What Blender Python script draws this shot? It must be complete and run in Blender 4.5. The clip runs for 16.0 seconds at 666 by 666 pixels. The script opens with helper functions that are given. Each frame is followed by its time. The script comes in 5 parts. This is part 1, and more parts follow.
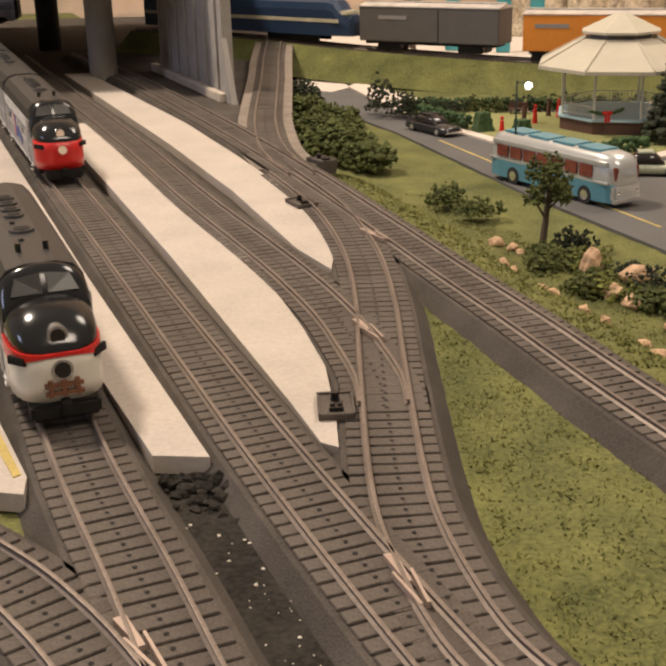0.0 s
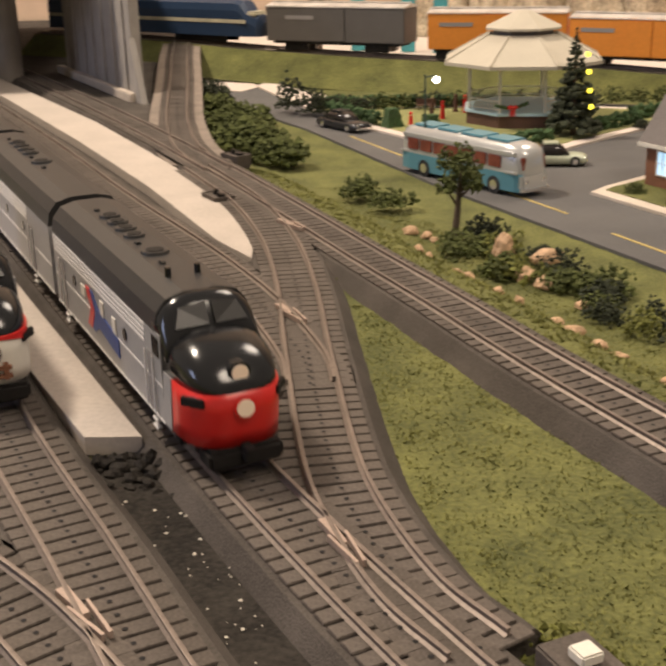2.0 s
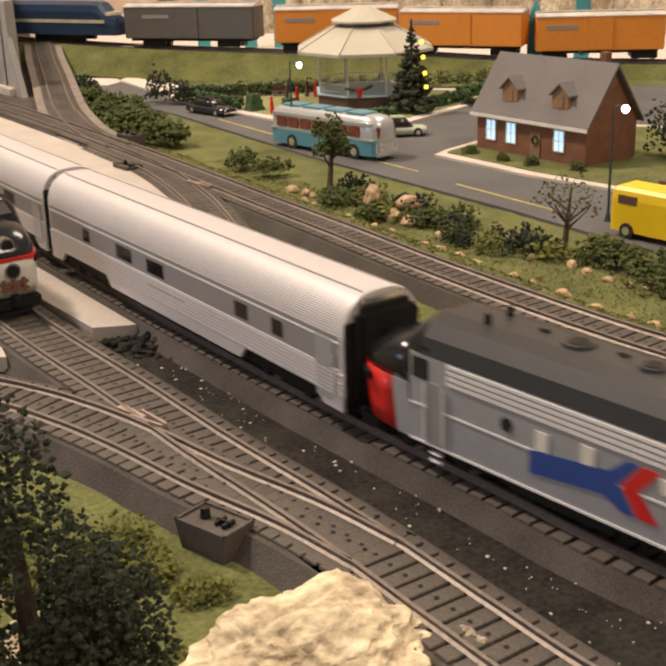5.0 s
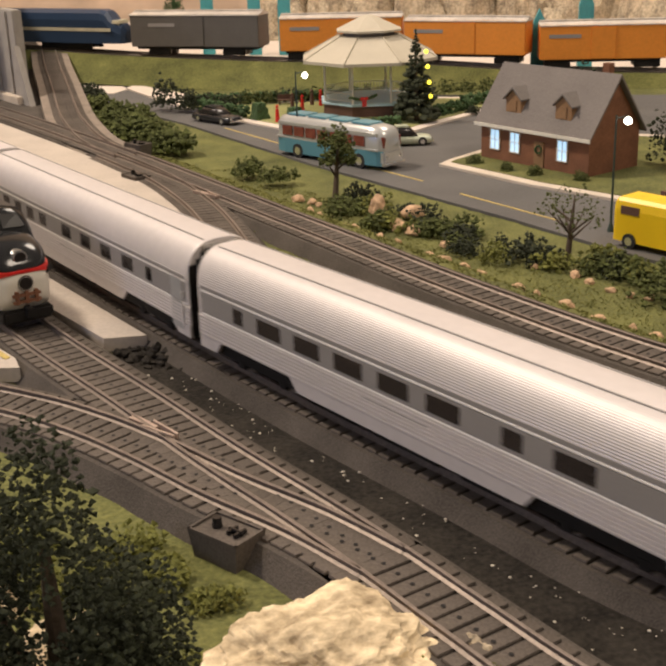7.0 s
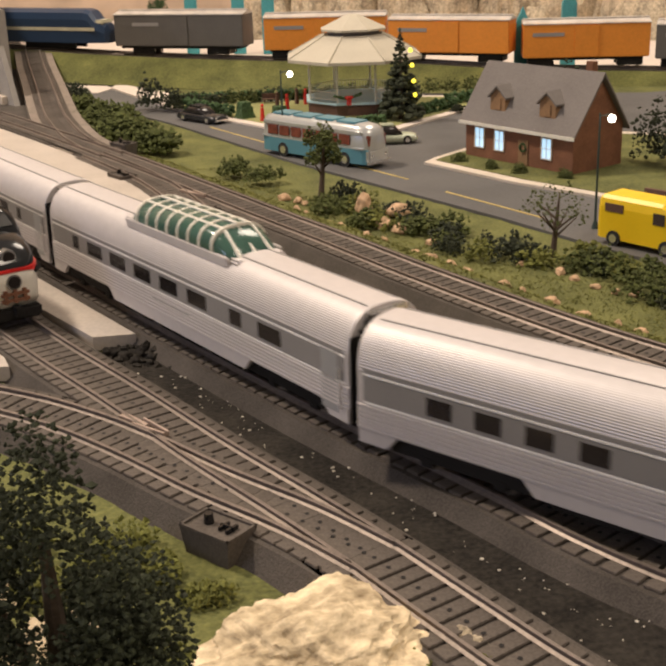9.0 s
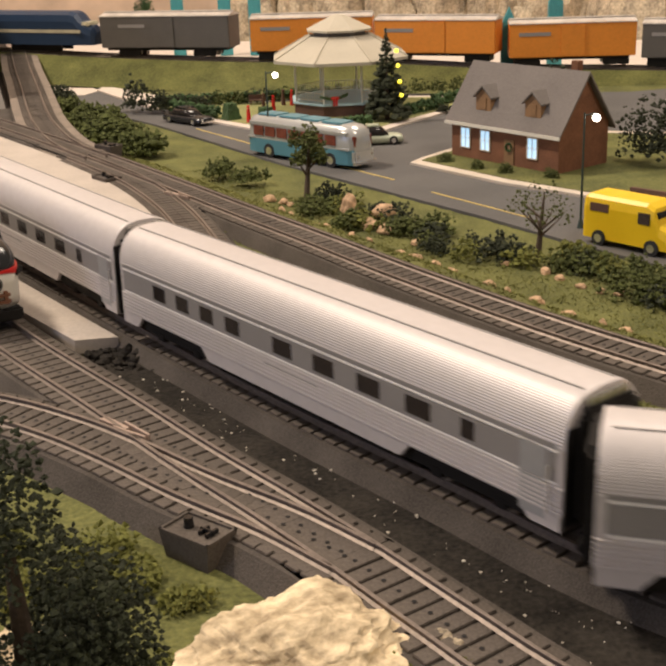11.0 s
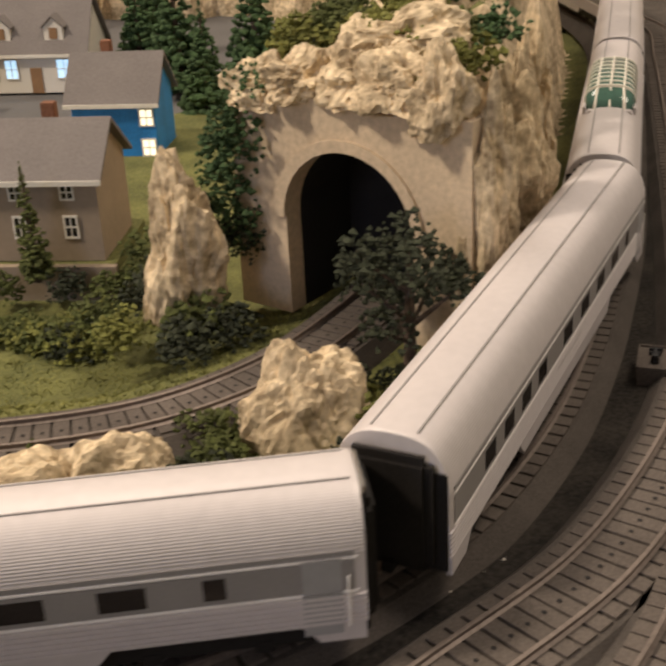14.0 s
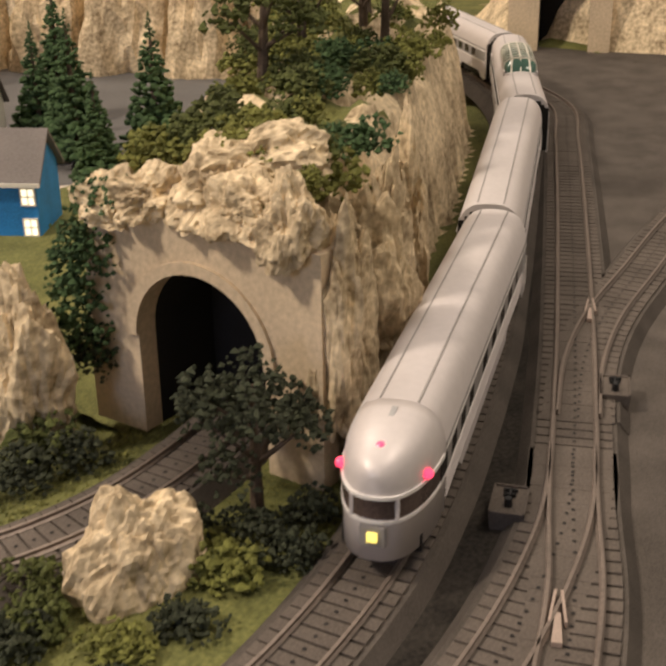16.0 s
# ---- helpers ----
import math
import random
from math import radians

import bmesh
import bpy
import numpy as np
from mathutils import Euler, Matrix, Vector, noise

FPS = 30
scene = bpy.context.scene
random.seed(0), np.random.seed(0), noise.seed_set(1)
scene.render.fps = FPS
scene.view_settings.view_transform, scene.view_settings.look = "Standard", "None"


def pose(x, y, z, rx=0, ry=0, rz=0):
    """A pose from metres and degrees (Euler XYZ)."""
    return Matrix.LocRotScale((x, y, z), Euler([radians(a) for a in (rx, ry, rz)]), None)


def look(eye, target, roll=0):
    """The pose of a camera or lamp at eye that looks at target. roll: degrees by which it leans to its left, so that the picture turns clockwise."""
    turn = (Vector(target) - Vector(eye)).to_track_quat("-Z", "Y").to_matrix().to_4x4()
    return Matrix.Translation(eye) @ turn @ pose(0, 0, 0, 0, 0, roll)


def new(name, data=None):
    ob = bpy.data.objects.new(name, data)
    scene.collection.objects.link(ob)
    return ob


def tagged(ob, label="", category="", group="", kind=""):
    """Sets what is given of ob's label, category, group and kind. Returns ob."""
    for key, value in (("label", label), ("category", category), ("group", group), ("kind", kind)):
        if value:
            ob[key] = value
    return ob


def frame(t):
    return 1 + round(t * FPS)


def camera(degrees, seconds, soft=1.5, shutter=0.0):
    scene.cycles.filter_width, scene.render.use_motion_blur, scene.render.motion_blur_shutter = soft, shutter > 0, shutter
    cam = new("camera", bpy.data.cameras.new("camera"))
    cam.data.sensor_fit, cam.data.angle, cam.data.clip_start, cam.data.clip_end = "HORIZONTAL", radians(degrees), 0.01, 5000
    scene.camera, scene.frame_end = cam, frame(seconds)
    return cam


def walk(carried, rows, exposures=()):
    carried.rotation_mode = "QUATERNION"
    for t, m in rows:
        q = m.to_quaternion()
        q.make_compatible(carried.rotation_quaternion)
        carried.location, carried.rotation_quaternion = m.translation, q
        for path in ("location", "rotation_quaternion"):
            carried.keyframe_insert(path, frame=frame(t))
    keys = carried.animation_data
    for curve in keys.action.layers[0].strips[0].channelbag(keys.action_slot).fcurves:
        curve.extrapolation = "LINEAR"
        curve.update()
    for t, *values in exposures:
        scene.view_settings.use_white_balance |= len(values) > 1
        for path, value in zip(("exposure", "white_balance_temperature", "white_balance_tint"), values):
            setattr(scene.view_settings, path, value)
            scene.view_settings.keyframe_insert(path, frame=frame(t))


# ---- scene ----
cam = camera(32.0, 16.0, soft=2.8, shutter=0.4)
PATH = [
    (0, (-0.00211, 0.00258, 0.16482), (-0.01233, 0.94086, -0.18092), -1.62),
    (0.5, (-0.00123, 0.00098, 0.16440), (-0.00772, 0.93870, -0.18295), -1.81),
    (1, (-0.00000, -0.00000, 0.16503), (-0.00000, 0.93767, -0.18251), -2.01),
    (1.5, (-0.00009, -0.00405, 0.16479), (0.00813, 0.93385, -0.18200), -1.96),
    (2, (-0.00790, -0.00920, 0.15926), (0.05871, 0.92778, -0.18371), -1.56),
    (2.5, (-0.02801, -0.01940, 0.16122), (0.13665, 0.90748, -0.17610), 0.75),
    (3, (-0.03877, -0.05169, 0.15438), (0.15069, 0.87147, -0.18010), -1.09),
    (3.5, (-0.05373, -0.08741, 0.16036), (0.14472, 0.82824, -0.18922), -1.37),
    (4, (-0.06268, -0.12628, 0.16315), (0.14322, 0.78881, -0.18356), -1.66),
    (6.5, (-0.07372, -0.15046, 0.17364), (0.13824, 0.76396, -0.17118), -1.89),
    (7, (-0.07427, -0.15127, 0.17373), (0.13425, 0.76476, -0.16891), -1.83),
    (7.5, (-0.07779, -0.15110, 0.17486), (0.13041, 0.76479, -0.16838), -2.29),
    (8, (-0.07416, -0.15046, 0.17478), (0.14059, 0.76373, -0.16893), -2.42),
    (8.5, (-0.07649, -0.15417, 0.17448), (0.14311, 0.75865, -0.16980), -1.98),
    (11, (-0.07238, -0.15272, 0.17349), (0.15597, 0.75832, -0.16983), -2.14),
    (11.5, (-0.06661, -0.15112, 0.17092), (0.17875, 0.75398, -0.17635), -2.56),
    (12, (-0.05172, -0.14230, 0.16855), (0.26704, 0.74028, -0.17707), -2.64),
    (12.5, (-0.03373, -0.14160, 0.18923), (0.40513, 0.67890, -0.17707), -6.06),
    (13, (-0.01243, -0.15318, 0.19624), (0.53437, 0.58999, -0.18938), -5.58),
    (13.5, (0.00737, -0.17194, 0.19997), (0.65153, 0.47354, -0.21040), -4.28),
    (14, (0.02933, -0.18154, 0.19851), (0.72391, 0.39925, -0.22604), -2.97),
    (14.5, (0.03701, -0.19394, 0.20061), (0.74516, 0.37471, -0.21791), -2.34),
    (15, (0.04837, -0.19801, 0.21010), (0.75249, 0.37008, -0.21592), -2.01),
    (15.5, (0.06092, -0.19701, 0.21938), (0.77447, 0.36243, -0.20236), -1.40),
    (16, (0.07826, -0.18929, 0.22515), (0.81166, 0.35730, -0.17903), -0.75),
]
walk(cam, [(t, look(eye, target, roll)) for t, eye, target, roll in PATH], [(0, 0.0), (1.5, 0.03), (3, 0.15), (4, 0.17), (6.5, -0.05), (12, -0.03), (16, 0.04)])
MM = 0.001


def mm(*v):
    return Vector(v) * MM


# ---- world and lights ----
world = bpy.data.worlds.new("room_light")
scene.world = world
world.use_nodes = True
world.node_tree.nodes["Background"].inputs[0].default_value = (1.0, 0.85, 0.70, 1)
world.node_tree.nodes["Background"].inputs[1].default_value = 0.30


def ceiling_lamp(name, eye, target, size, power, colour):
    data = bpy.data.lights.new(name, "AREA")
    data.shape, data.size, data.energy, data.color = "DISK", size, power, colour
    ob = new(name, data)
    ob.matrix_world = look(eye, target)
    return ob


ceiling_lamp("ceiling_lamp", (-1.1, 1.3, 2.1), (0.1, 0.4, 0), 0.30, 62, (1.0, 0.84, 0.67))
ceiling_lamp("ceiling_lamp", (0.9, -0.7, 2.2), (0.2, 0.4, 0), 0.8, 25, (1.0, 0.84, 0.68))
ceiling_lamp("ceiling_lamp", (1.2, 1.6, 2.2), (0.3, 0.9, 0), 0.8, 25, (1.0, 0.85, 0.70))

# Added cool fill lamp, out of view on the left; no window stands there.
ceiling_lamp("side_window", (-2.3, 0.05, 0.85), (0.0, 0.25, 0.03), 0.7, 9, (0.60, 0.68, 1.0))


# ---- materials ----
def mat(name, base, rough=0.7, metal=0.0, vary=0.35, grain=900.0, broad=60.0, bump=0.15, emit=None, strength=0.0, spread=None):
    """A surface with fine grain and broad stains; grain and broad are in waves per metre."""
    m = bpy.data.materials.new(name)
    m.use_nodes = True
    n, l = m.node_tree.nodes, m.node_tree.links
    b = n["Principled BSDF"]
    b.inputs["Roughness"].default_value, b.inputs["Metallic"].default_value = rough, metal
    c = n.new("ShaderNodeTexCoord")
    fine, wide = n.new("ShaderNodeTexNoise"), n.new("ShaderNodeTexNoise")
    fine.inputs["Scale"].default_value, wide.inputs["Scale"].default_value = grain, broad
    fine.inputs["Detail"].default_value, wide.inputs["Detail"].default_value = 4, 5
    for t in (fine, wide):
        l.new(c.outputs["Object"], t.inputs["Vector"])
    mix = n.new("ShaderNodeMath")
    mix.operation = "ADD"
    l.new(fine.outputs["Fac"], mix.inputs[0])
    l.new(wide.outputs["Fac"], mix.inputs[1])
    ramp = n.new("ShaderNodeValToRGB")
    other = spread or base
    ramp.color_ramp.elements[0].position, ramp.color_ramp.elements[1].position = 0.32, 0.68
    ramp.color_ramp.elements[0].color = (*[max(v * (1 - vary), 0.0) for v in base], 1)
    ramp.color_ramp.elements[1].color = (*[min(v * (1 + vary), 1.0) for v in other], 1)
    half = n.new("ShaderNodeMath")
    half.operation = "MULTIPLY"
    half.inputs[1].default_value = 0.5
    l.new(mix.outputs[0], half.inputs[0])
    l.new(half.outputs[0], ramp.inputs[0])
    l.new(ramp.outputs[0], b.inputs["Base Color"])
    if bump:
        bp = n.new("ShaderNodeBump")
        bp.inputs["Strength"].default_value, bp.inputs["Distance"].default_value = bump, 0.0008
        l.new(fine.outputs["Fac"], bp.inputs["Height"])
        l.new(bp.outputs[0], b.inputs["Normal"])
    if emit:
        b.inputs["Emission Color"].default_value = (*emit, 1)
        b.inputs["Emission Strength"].default_value = strength
    return m


M = {
    "bed": mat("roadbed_foam", (0.085, 0.073, 0.064), 0.9, vary=0.4, grain=1400, broad=40, bump=0.6),
    "tie": mat("sleeper_plastic", (0.105, 0.088, 0.076), 0.75, vary=0.35, grain=900, broad=30, bump=0.25),
    "hole": mat("hole", (0.012, 0.010, 0.010), 0.9, bump=0),
    "rail": mat("rail_steel", (0.22, 0.18, 0.155), 0.5, 0.6, vary=0.3, grain=500, broad=25, bump=0.05),
    "frog": mat("frog_metal", (0.52, 0.41, 0.35), 0.4, 0.5, vary=0.2, bump=0.05),
    "cream": mat("painted_platform", (0.47, 0.41, 0.36), 0.75, vary=0.14, grain=500, broad=30, bump=0.12),
    "edge": mat("worn_edge", (0.60, 0.55, 0.47), 0.85, vary=0.3, bump=0.4),
    "black": mat("black_painted_board", (0.014, 0.012, 0.011), 0.85, vary=0.6, grain=500, broad=60, bump=0.9, spread=(0.030, 0.026, 0.022)),
    "grass": mat("flocked_grass", (0.080, 0.092, 0.022), 0.95, vary=0.4, grain=520, broad=35, bump=1.0, spread=(0.135, 0.135, 0.040)),
    "tuft": mat("grass_fibre", (0.125, 0.138, 0.034), 0.95, vary=0.4, grain=260, broad=30, bump=0, spread=(0.21, 0.205, 0.062)),
    "lawn": mat("lawn", (0.26, 0.26, 0.10), 0.95, vary=0.25, grain=900, broad=30, bump=0.5),
    "leaf": mat("leaf_green", (0.075, 0.088, 0.022), 0.95, vary=0.6, grain=500, broad=90, bump=0.8),
    "leaf2": mat("leaf_light", (0.15, 0.155, 0.035), 0.95, vary=0.5, grain=500, broad=90, bump=0.8),
    "dark_leaf": mat("leaf_dark", (0.030, 0.036, 0.018), 0.95, vary=0.5, grain=500, broad=90, bump=0.8),
    "hedge": mat("hedge_green", (0.045, 0.085, 0.030), 0.95, vary=0.5, grain=700, broad=60, bump=0.8),
    "rock": mat("plaster_rock", (0.40, 0.275, 0.14), 0.9, vary=0.6, grain=260, broad=38, bump=0.9, spread=(0.60, 0.49, 0.33)),
    "rock_grey": mat("grey_rock", (0.26, 0.22, 0.17), 0.9, vary=0.6, grain=260, broad=45, bump=0.9, spread=(0.46, 0.38, 0.27)),
    "stone": mat("garden_stone", (0.55, 0.36, 0.22), 0.8, vary=0.3, grain=300, broad=80, bump=0.3),
    "concrete": mat("tunnel_concrete", (0.58, 0.46, 0.32), 0.85, vary=0.22, grain=400, broad=25, bump=0.2),
    # near-black colour stands in for the shade inside the tunnels
    "dark": mat("tunnel_shade_black", (0.012, 0.010, 0.009), 0.95, bump=0),
    "asphalt": mat("asphalt", (0.105, 0.10, 0.098), 0.85, vary=0.22, grain=1500, broad=18, bump=0.3),
    "kerb": mat("pavement_concrete", (0.58, 0.50, 0.42), 0.85, vary=0.15, bump=0.2),
    "yellow_line": mat("yellow_paint", (0.50, 0.38, 0.12), 0.8, bump=0.1),
    "wallgrey": mat("retaining_wall_grey", (0.36, 0.33, 0.30), 0.8, vary=0.15, bump=0.2),
    "pillar": mat("pillar_grey", (0.26, 0.23, 0.20), 0.8, vary=0.15, bump=0.1),
    "deck": mat("weathered_planks", (0.21, 0.17, 0.14), 0.85, vary=0.3, grain=400, bump=0.5),
    "silver": mat("silver_body", (0.60, 0.555, 0.55), 0.46, 0.15, vary=0.06, grain=300, broad=15, bump=0.02),
    "silver_dull": mat("silver_grey_body", (0.36, 0.355, 0.36), 0.42, 0.15, vary=0.08, grain=300, broad=15, bump=0.02),
    "silver_line": mat("polished_rib", (0.88, 0.85, 0.83), 0.35, 0.2, vary=0.04, bump=0),
    "band": mat("window_band_grey", (0.29, 0.272, 0.265), 0.5, 0.1, vary=0.08, bump=0.02),
    "roofblack": mat("black_roof_paint", (0.028, 0.027, 0.027), 0.42, vary=0.15, grain=400, bump=0.05),
    "gloss_black": mat("gloss_black_paint", (0.012, 0.012, 0.013), 0.16, vary=0.1, bump=0),
    "red": mat("red_paint", (0.62, 0.022, 0.018), 0.3, vary=0.06, bump=0),
    "blue": mat("blue_paint", (0.03, 0.07, 0.28), 0.4, vary=0.06, bump=0),
    "white": mat("white_paint", (0.74, 0.70, 0.62), 0.3, vary=0.05, bump=0),
    "lens": mat("headlight_lens", (0.7, 0.6, 0.5), 0.15, vary=0, bump=0, emit=(1, 0.6, 0.35), strength=0.15),
    "chrome": mat("chrome_ring", (0.75, 0.73, 0.70), 0.2, 0.9, vary=0.05, bump=0),
    "glass": mat("dark_window_glass", (0.022, 0.018, 0.017), 0.12, vary=0.3, broad=40, bump=0),
    "screen": mat("windscreen_glass", (0.02, 0.018, 0.017), 0.35, vary=0.3, broad=40, bump=0),
    "brownwin": mat("dim_window", (0.07, 0.05, 0.045), 0.2, vary=0.5, broad=60, bump=0),
    "truck": mat("truck_black", (0.02, 0.018, 0.017), 0.6, vary=0.3, bump=0.1),
    "wheel": mat("wheel_metal", (0.30, 0.27, 0.24), 0.4, 0.8, bump=0),
    "domeglass": mat("green_dome_glass", (0.05, 0.11, 0.085), 0.12, vary=0.3, bump=0),
    "tail": mat("red_tail_lamp", (0.8, 0.05, 0.08), 0.3, bump=0, emit=(1, 0.05, 0.12), strength=2.0),
    "drum": mat("yellow_drumhead", (0.85, 0.7, 0.2), 0.4, bump=0, emit=(1, 0.75, 0.15), strength=1.3),
    "orange": mat("orange_boxcar", (0.72, 0.25, 0.03), 0.55, vary=0.10, grain=300, broad=25, bump=0.1),
    "carroof": mat("aluminium_roof", (0.6, 0.55, 0.5), 0.5, 0.3, bump=0.05),
    "greycar": mat("dark_grey_boxcar", (0.105, 0.095, 0.088), 0.6, vary=0.12, bump=0.1),
    "navy": mat("navy_loco", (0.02, 0.04, 0.085), 0.35, vary=0.1, bump=0),
    "creamline": mat("cream_stripe", (0.50, 0.46, 0.34), 0.5, bump=0),
    "roof": mat("grey_shingle_roof", (0.17, 0.15, 0.14), 0.85, vary=0.15, grain=600, broad=30, bump=0.4),
    "brick": mat("brick_red", (0.20, 0.085, 0.045), 0.85, vary=0.35, grain=900, broad=60, bump=0.4),
    "dormer": mat("dormer_brown", (0.26, 0.15, 0.075), 0.85, vary=0.2, bump=0.2),
    "taupe": mat("taupe_siding", (0.30, 0.235, 0.17), 0.8, vary=0.10, grain=300, bump=0.15),
    "trim": mat("white_trim", (0.72, 0.68, 0.60), 0.6, vary=0.06, bump=0),
    "litwin": mat("lit_window", (0.5, 0.65, 0.9), 0.4, vary=0.4, broad=200, bump=0, emit=(0.45, 0.72, 1.0), strength=1.0),
    "warmwin": mat("warm_window", (0.8, 0.7, 0.5), 0.4, bump=0, emit=(1, 0.85, 0.6), strength=1.4),
    "bulb": mat("lamp_bulb", (1, 1, 0.9), 0.3, bump=0, emit=(1, 0.95, 0.82), strength=9.0),
    "yellow_bulb": mat("yellow_bulb", (1, 0.85, 0.1), 0.3, bump=0, emit=(1, 0.8, 0.05), strength=2.5),
    "post": mat("lamp_post_green", (0.03, 0.05, 0.045), 0.5, bump=0),
    "teal": mat("bus_teal", (0.10, 0.26, 0.33), 0.3, vary=0.05, bump=0),
    "buswhite": mat("bus_silver", (0.55, 0.55, 0.54), 0.25, 0.4, vary=0.05, bump=0),
    "buswin": mat("bus_window_red", (0.20, 0.055, 0.04), 0.15, vary=0.5, broad=150, bump=0),
    "vanyellow": mat("van_yellow", (0.85, 0.56, 0.015), 0.35, vary=0.05, bump=0),
    "blackcar": mat("black_car_paint", (0.02, 0.02, 0.022), 0.2, bump=0),
    "greencar": mat("pale_green_paint", (0.42, 0.45, 0.34), 0.3, bump=0),
    "tealcar": mat("pale_teal_paint", (0.22, 0.42, 0.45), 0.3, bump=0),
    "tyre": mat("tyre", (0.02, 0.02, 0.02), 0.8, bump=0),
    "gazroof": mat("pale_canopy_roof", (0.50, 0.45, 0.36), 0.8, vary=0.08, bump=0.1),
    "gazfloor": mat("pale_blue_floor", (0.45, 0.62, 0.70), 0.6, vary=0.08, bump=0),
    "brown": mat("brown_timber", (0.12, 0.06, 0.04), 0.8, vary=0.3, bump=0.2),
    "bark": mat("bark", (0.10, 0.07, 0.05), 0.9, vary=0.4, bump=0.5),
    "bluewall": mat("bright_blue_wall", (0.02, 0.20, 0.52), 0.5, bump=0),
    "backdrop": mat("plain_beige_backdrop", (0.55, 0.42, 0.32), 0.9, vary=0.25, grain=20, broad=6, bump=0),
    "pavewhite": mat("pale_plaza", (0.66, 0.57, 0.50), 0.85, vary=0.08, bump=0.1),
    "tealpost": mat("teal_sign", (0.06, 0.30, 0.34), 0.5, bump=0),
}

for m in (M["black"], M["bed"], M["truck"], M["tie"]):
    m.node_tree.nodes["Principled BSDF"].inputs["Specular IOR Level"].default_value = 0.15


# ---- mesh helpers (all sizes below in millimetres) ----
def part(name, bm, material, parent=None, label="", smooth=False):
    mesh = bpy.data.meshes.new(name)
    bm.to_mesh(mesh)
    bm.free()
    mats = material if isinstance(material, (list, tuple)) else [material]
    for m in mats:
        mesh.materials.append(m)
    if smooth:
        for p in mesh.polygons:
            p.use_smooth = True
    ob = new(name, mesh)
    if parent:
        ob.parent = parent
    if label:
        ob["label"] = label
    return ob


def thing(name, x, y, z, rz, label, category, group=""):
    ob = new(name)
    ob.matrix_world = pose(x * MM, y * MM, z * MM, 0, 0, rz)
    return tagged(ob, label, category, group)


def box(bm, x0, y0, z0, x1, y1, z1, bevel=0.0, mi=0):
    vs = [bm.verts.new(mm(x, y, z)) for z in (z0, z1) for x, y in ((x0, y0), (x1, y0), (x1, y1), (x0, y1))]
    fs = [bm.faces.new([vs[i] for i in q]) for q in ((3, 2, 1, 0), (4, 5, 6, 7), (0, 1, 5, 4), (1, 2, 6, 5), (2, 3, 7, 6), (3, 0, 4, 7))]
    for f in fs:
        f.material_index = mi
    if bevel:
        es = list({e for f in fs for e in f.edges})
        r = bmesh.ops.bevel(bm, geom=es, offset=bevel * MM, segments=2, affect="EDGES")
        for f in r["faces"]:
            f.material_index = mi
    return bm


def solid(x0, y0, z0, x1, y1, z1, bevel=0.0):
    return box(bmesh.new(), x0, y0, z0, x1, y1, z1, bevel)


def prism(bm, poly, z0, z1, mi=0):
    a = [bm.verts.new(mm(x, y, z0)) for x, y in poly]
    b = [bm.verts.new(mm(x, y, z1)) for x, y in poly]
    n = len(poly)
    fs = [bm.faces.new(b), bm.faces.new(a[::-1])] + [bm.faces.new((a[i], a[(i + 1) % n], b[(i + 1) % n], b[i])) for i in range(n)]
    for f in fs:
        f.material_index = mi
    bmesh.ops.recalc_face_normals(bm, faces=fs)
    return bm


def cyl(bm, x, y, z0, z1, r0, r1=None, n=12, mi=0):
    r1 = r0 if r1 is None else r1
    a = [bm.verts.new(mm(x + r0 * math.cos(k * math.tau / n), y + r0 * math.sin(k * math.tau / n), z0)) for k in range(n)]
    b = [bm.verts.new(mm(x + r1 * math.cos(k * math.tau / n), y + r1 * math.sin(k * math.tau / n), z1)) for k in range(n)]
    fs = [bm.faces.new(a[::-1]), bm.faces.new(b)] + [bm.faces.new((a[i], a[(i + 1) % n], b[(i + 1) % n], b[i])) for i in range(n)]
    for f in fs:
        f.material_index = mi
    return bm


def rod(bm, p, q, r, n=6, r2=None):
    p, q = Vector(p), Vector(q)
    d = (q - p).normalized()
    u = d.orthogonal().normalized()
    v = d.cross(u)
    r2 = r if r2 is None else r2
    a = [bm.verts.new((p + (u * math.cos(k * math.tau / n) + v * math.sin(k * math.tau / n)) * r) * MM) for k in range(n)]
    b = [bm.verts.new((q + (u * math.cos(k * math.tau / n) + v * math.sin(k * math.tau / n)) * r2) * MM) for k in range(n)]
    bm.faces.new(a[::-1]), bm.faces.new(b)
    for i in range(n):
        bm.faces.new((a[i], a[(i + 1) % n], b[(i + 1) % n], b[i]))
    return bm


def ball(bm, x, y, z, r, squash=1.0, sub=1, rough=0.0):
    res = bmesh.ops.create_icosphere(bm, subdivisions=sub, radius=r * MM, matrix=Matrix.Translation(mm(x, y, z)))
    for v in res["verts"]:
        d = v.co - mm(x, y, z)
        k = 1 + rough * (random.random() - 0.5) * 2
        v.co = mm(x, y, z) + Vector((d.x * k, d.y * k, d.z * k * squash))
    return bm


def loft(bm, sections, mi=0, close=True, caps=True):
    """Sections: lists of points (mm) of equal length, joined in order."""
    rings = [[bm.verts.new(mm(*p)) for p in s] for s in sections]
    n = len(rings[0])
    fs = []
    for a, b in zip(rings, rings[1:]):
        for i in range(n if close else n - 1):
            fs.append(bm.faces.new((a[i], a[(i + 1) % n], b[(i + 1) % n], b[i])))
    if caps:
        fs += [bm.faces.new(rings[0][::-1]), bm.faces.new(rings[-1])]
    for f in fs:
        f.material_index = mi
    bmesh.ops.recalc_face_normals(bm, faces=fs)
    return bm


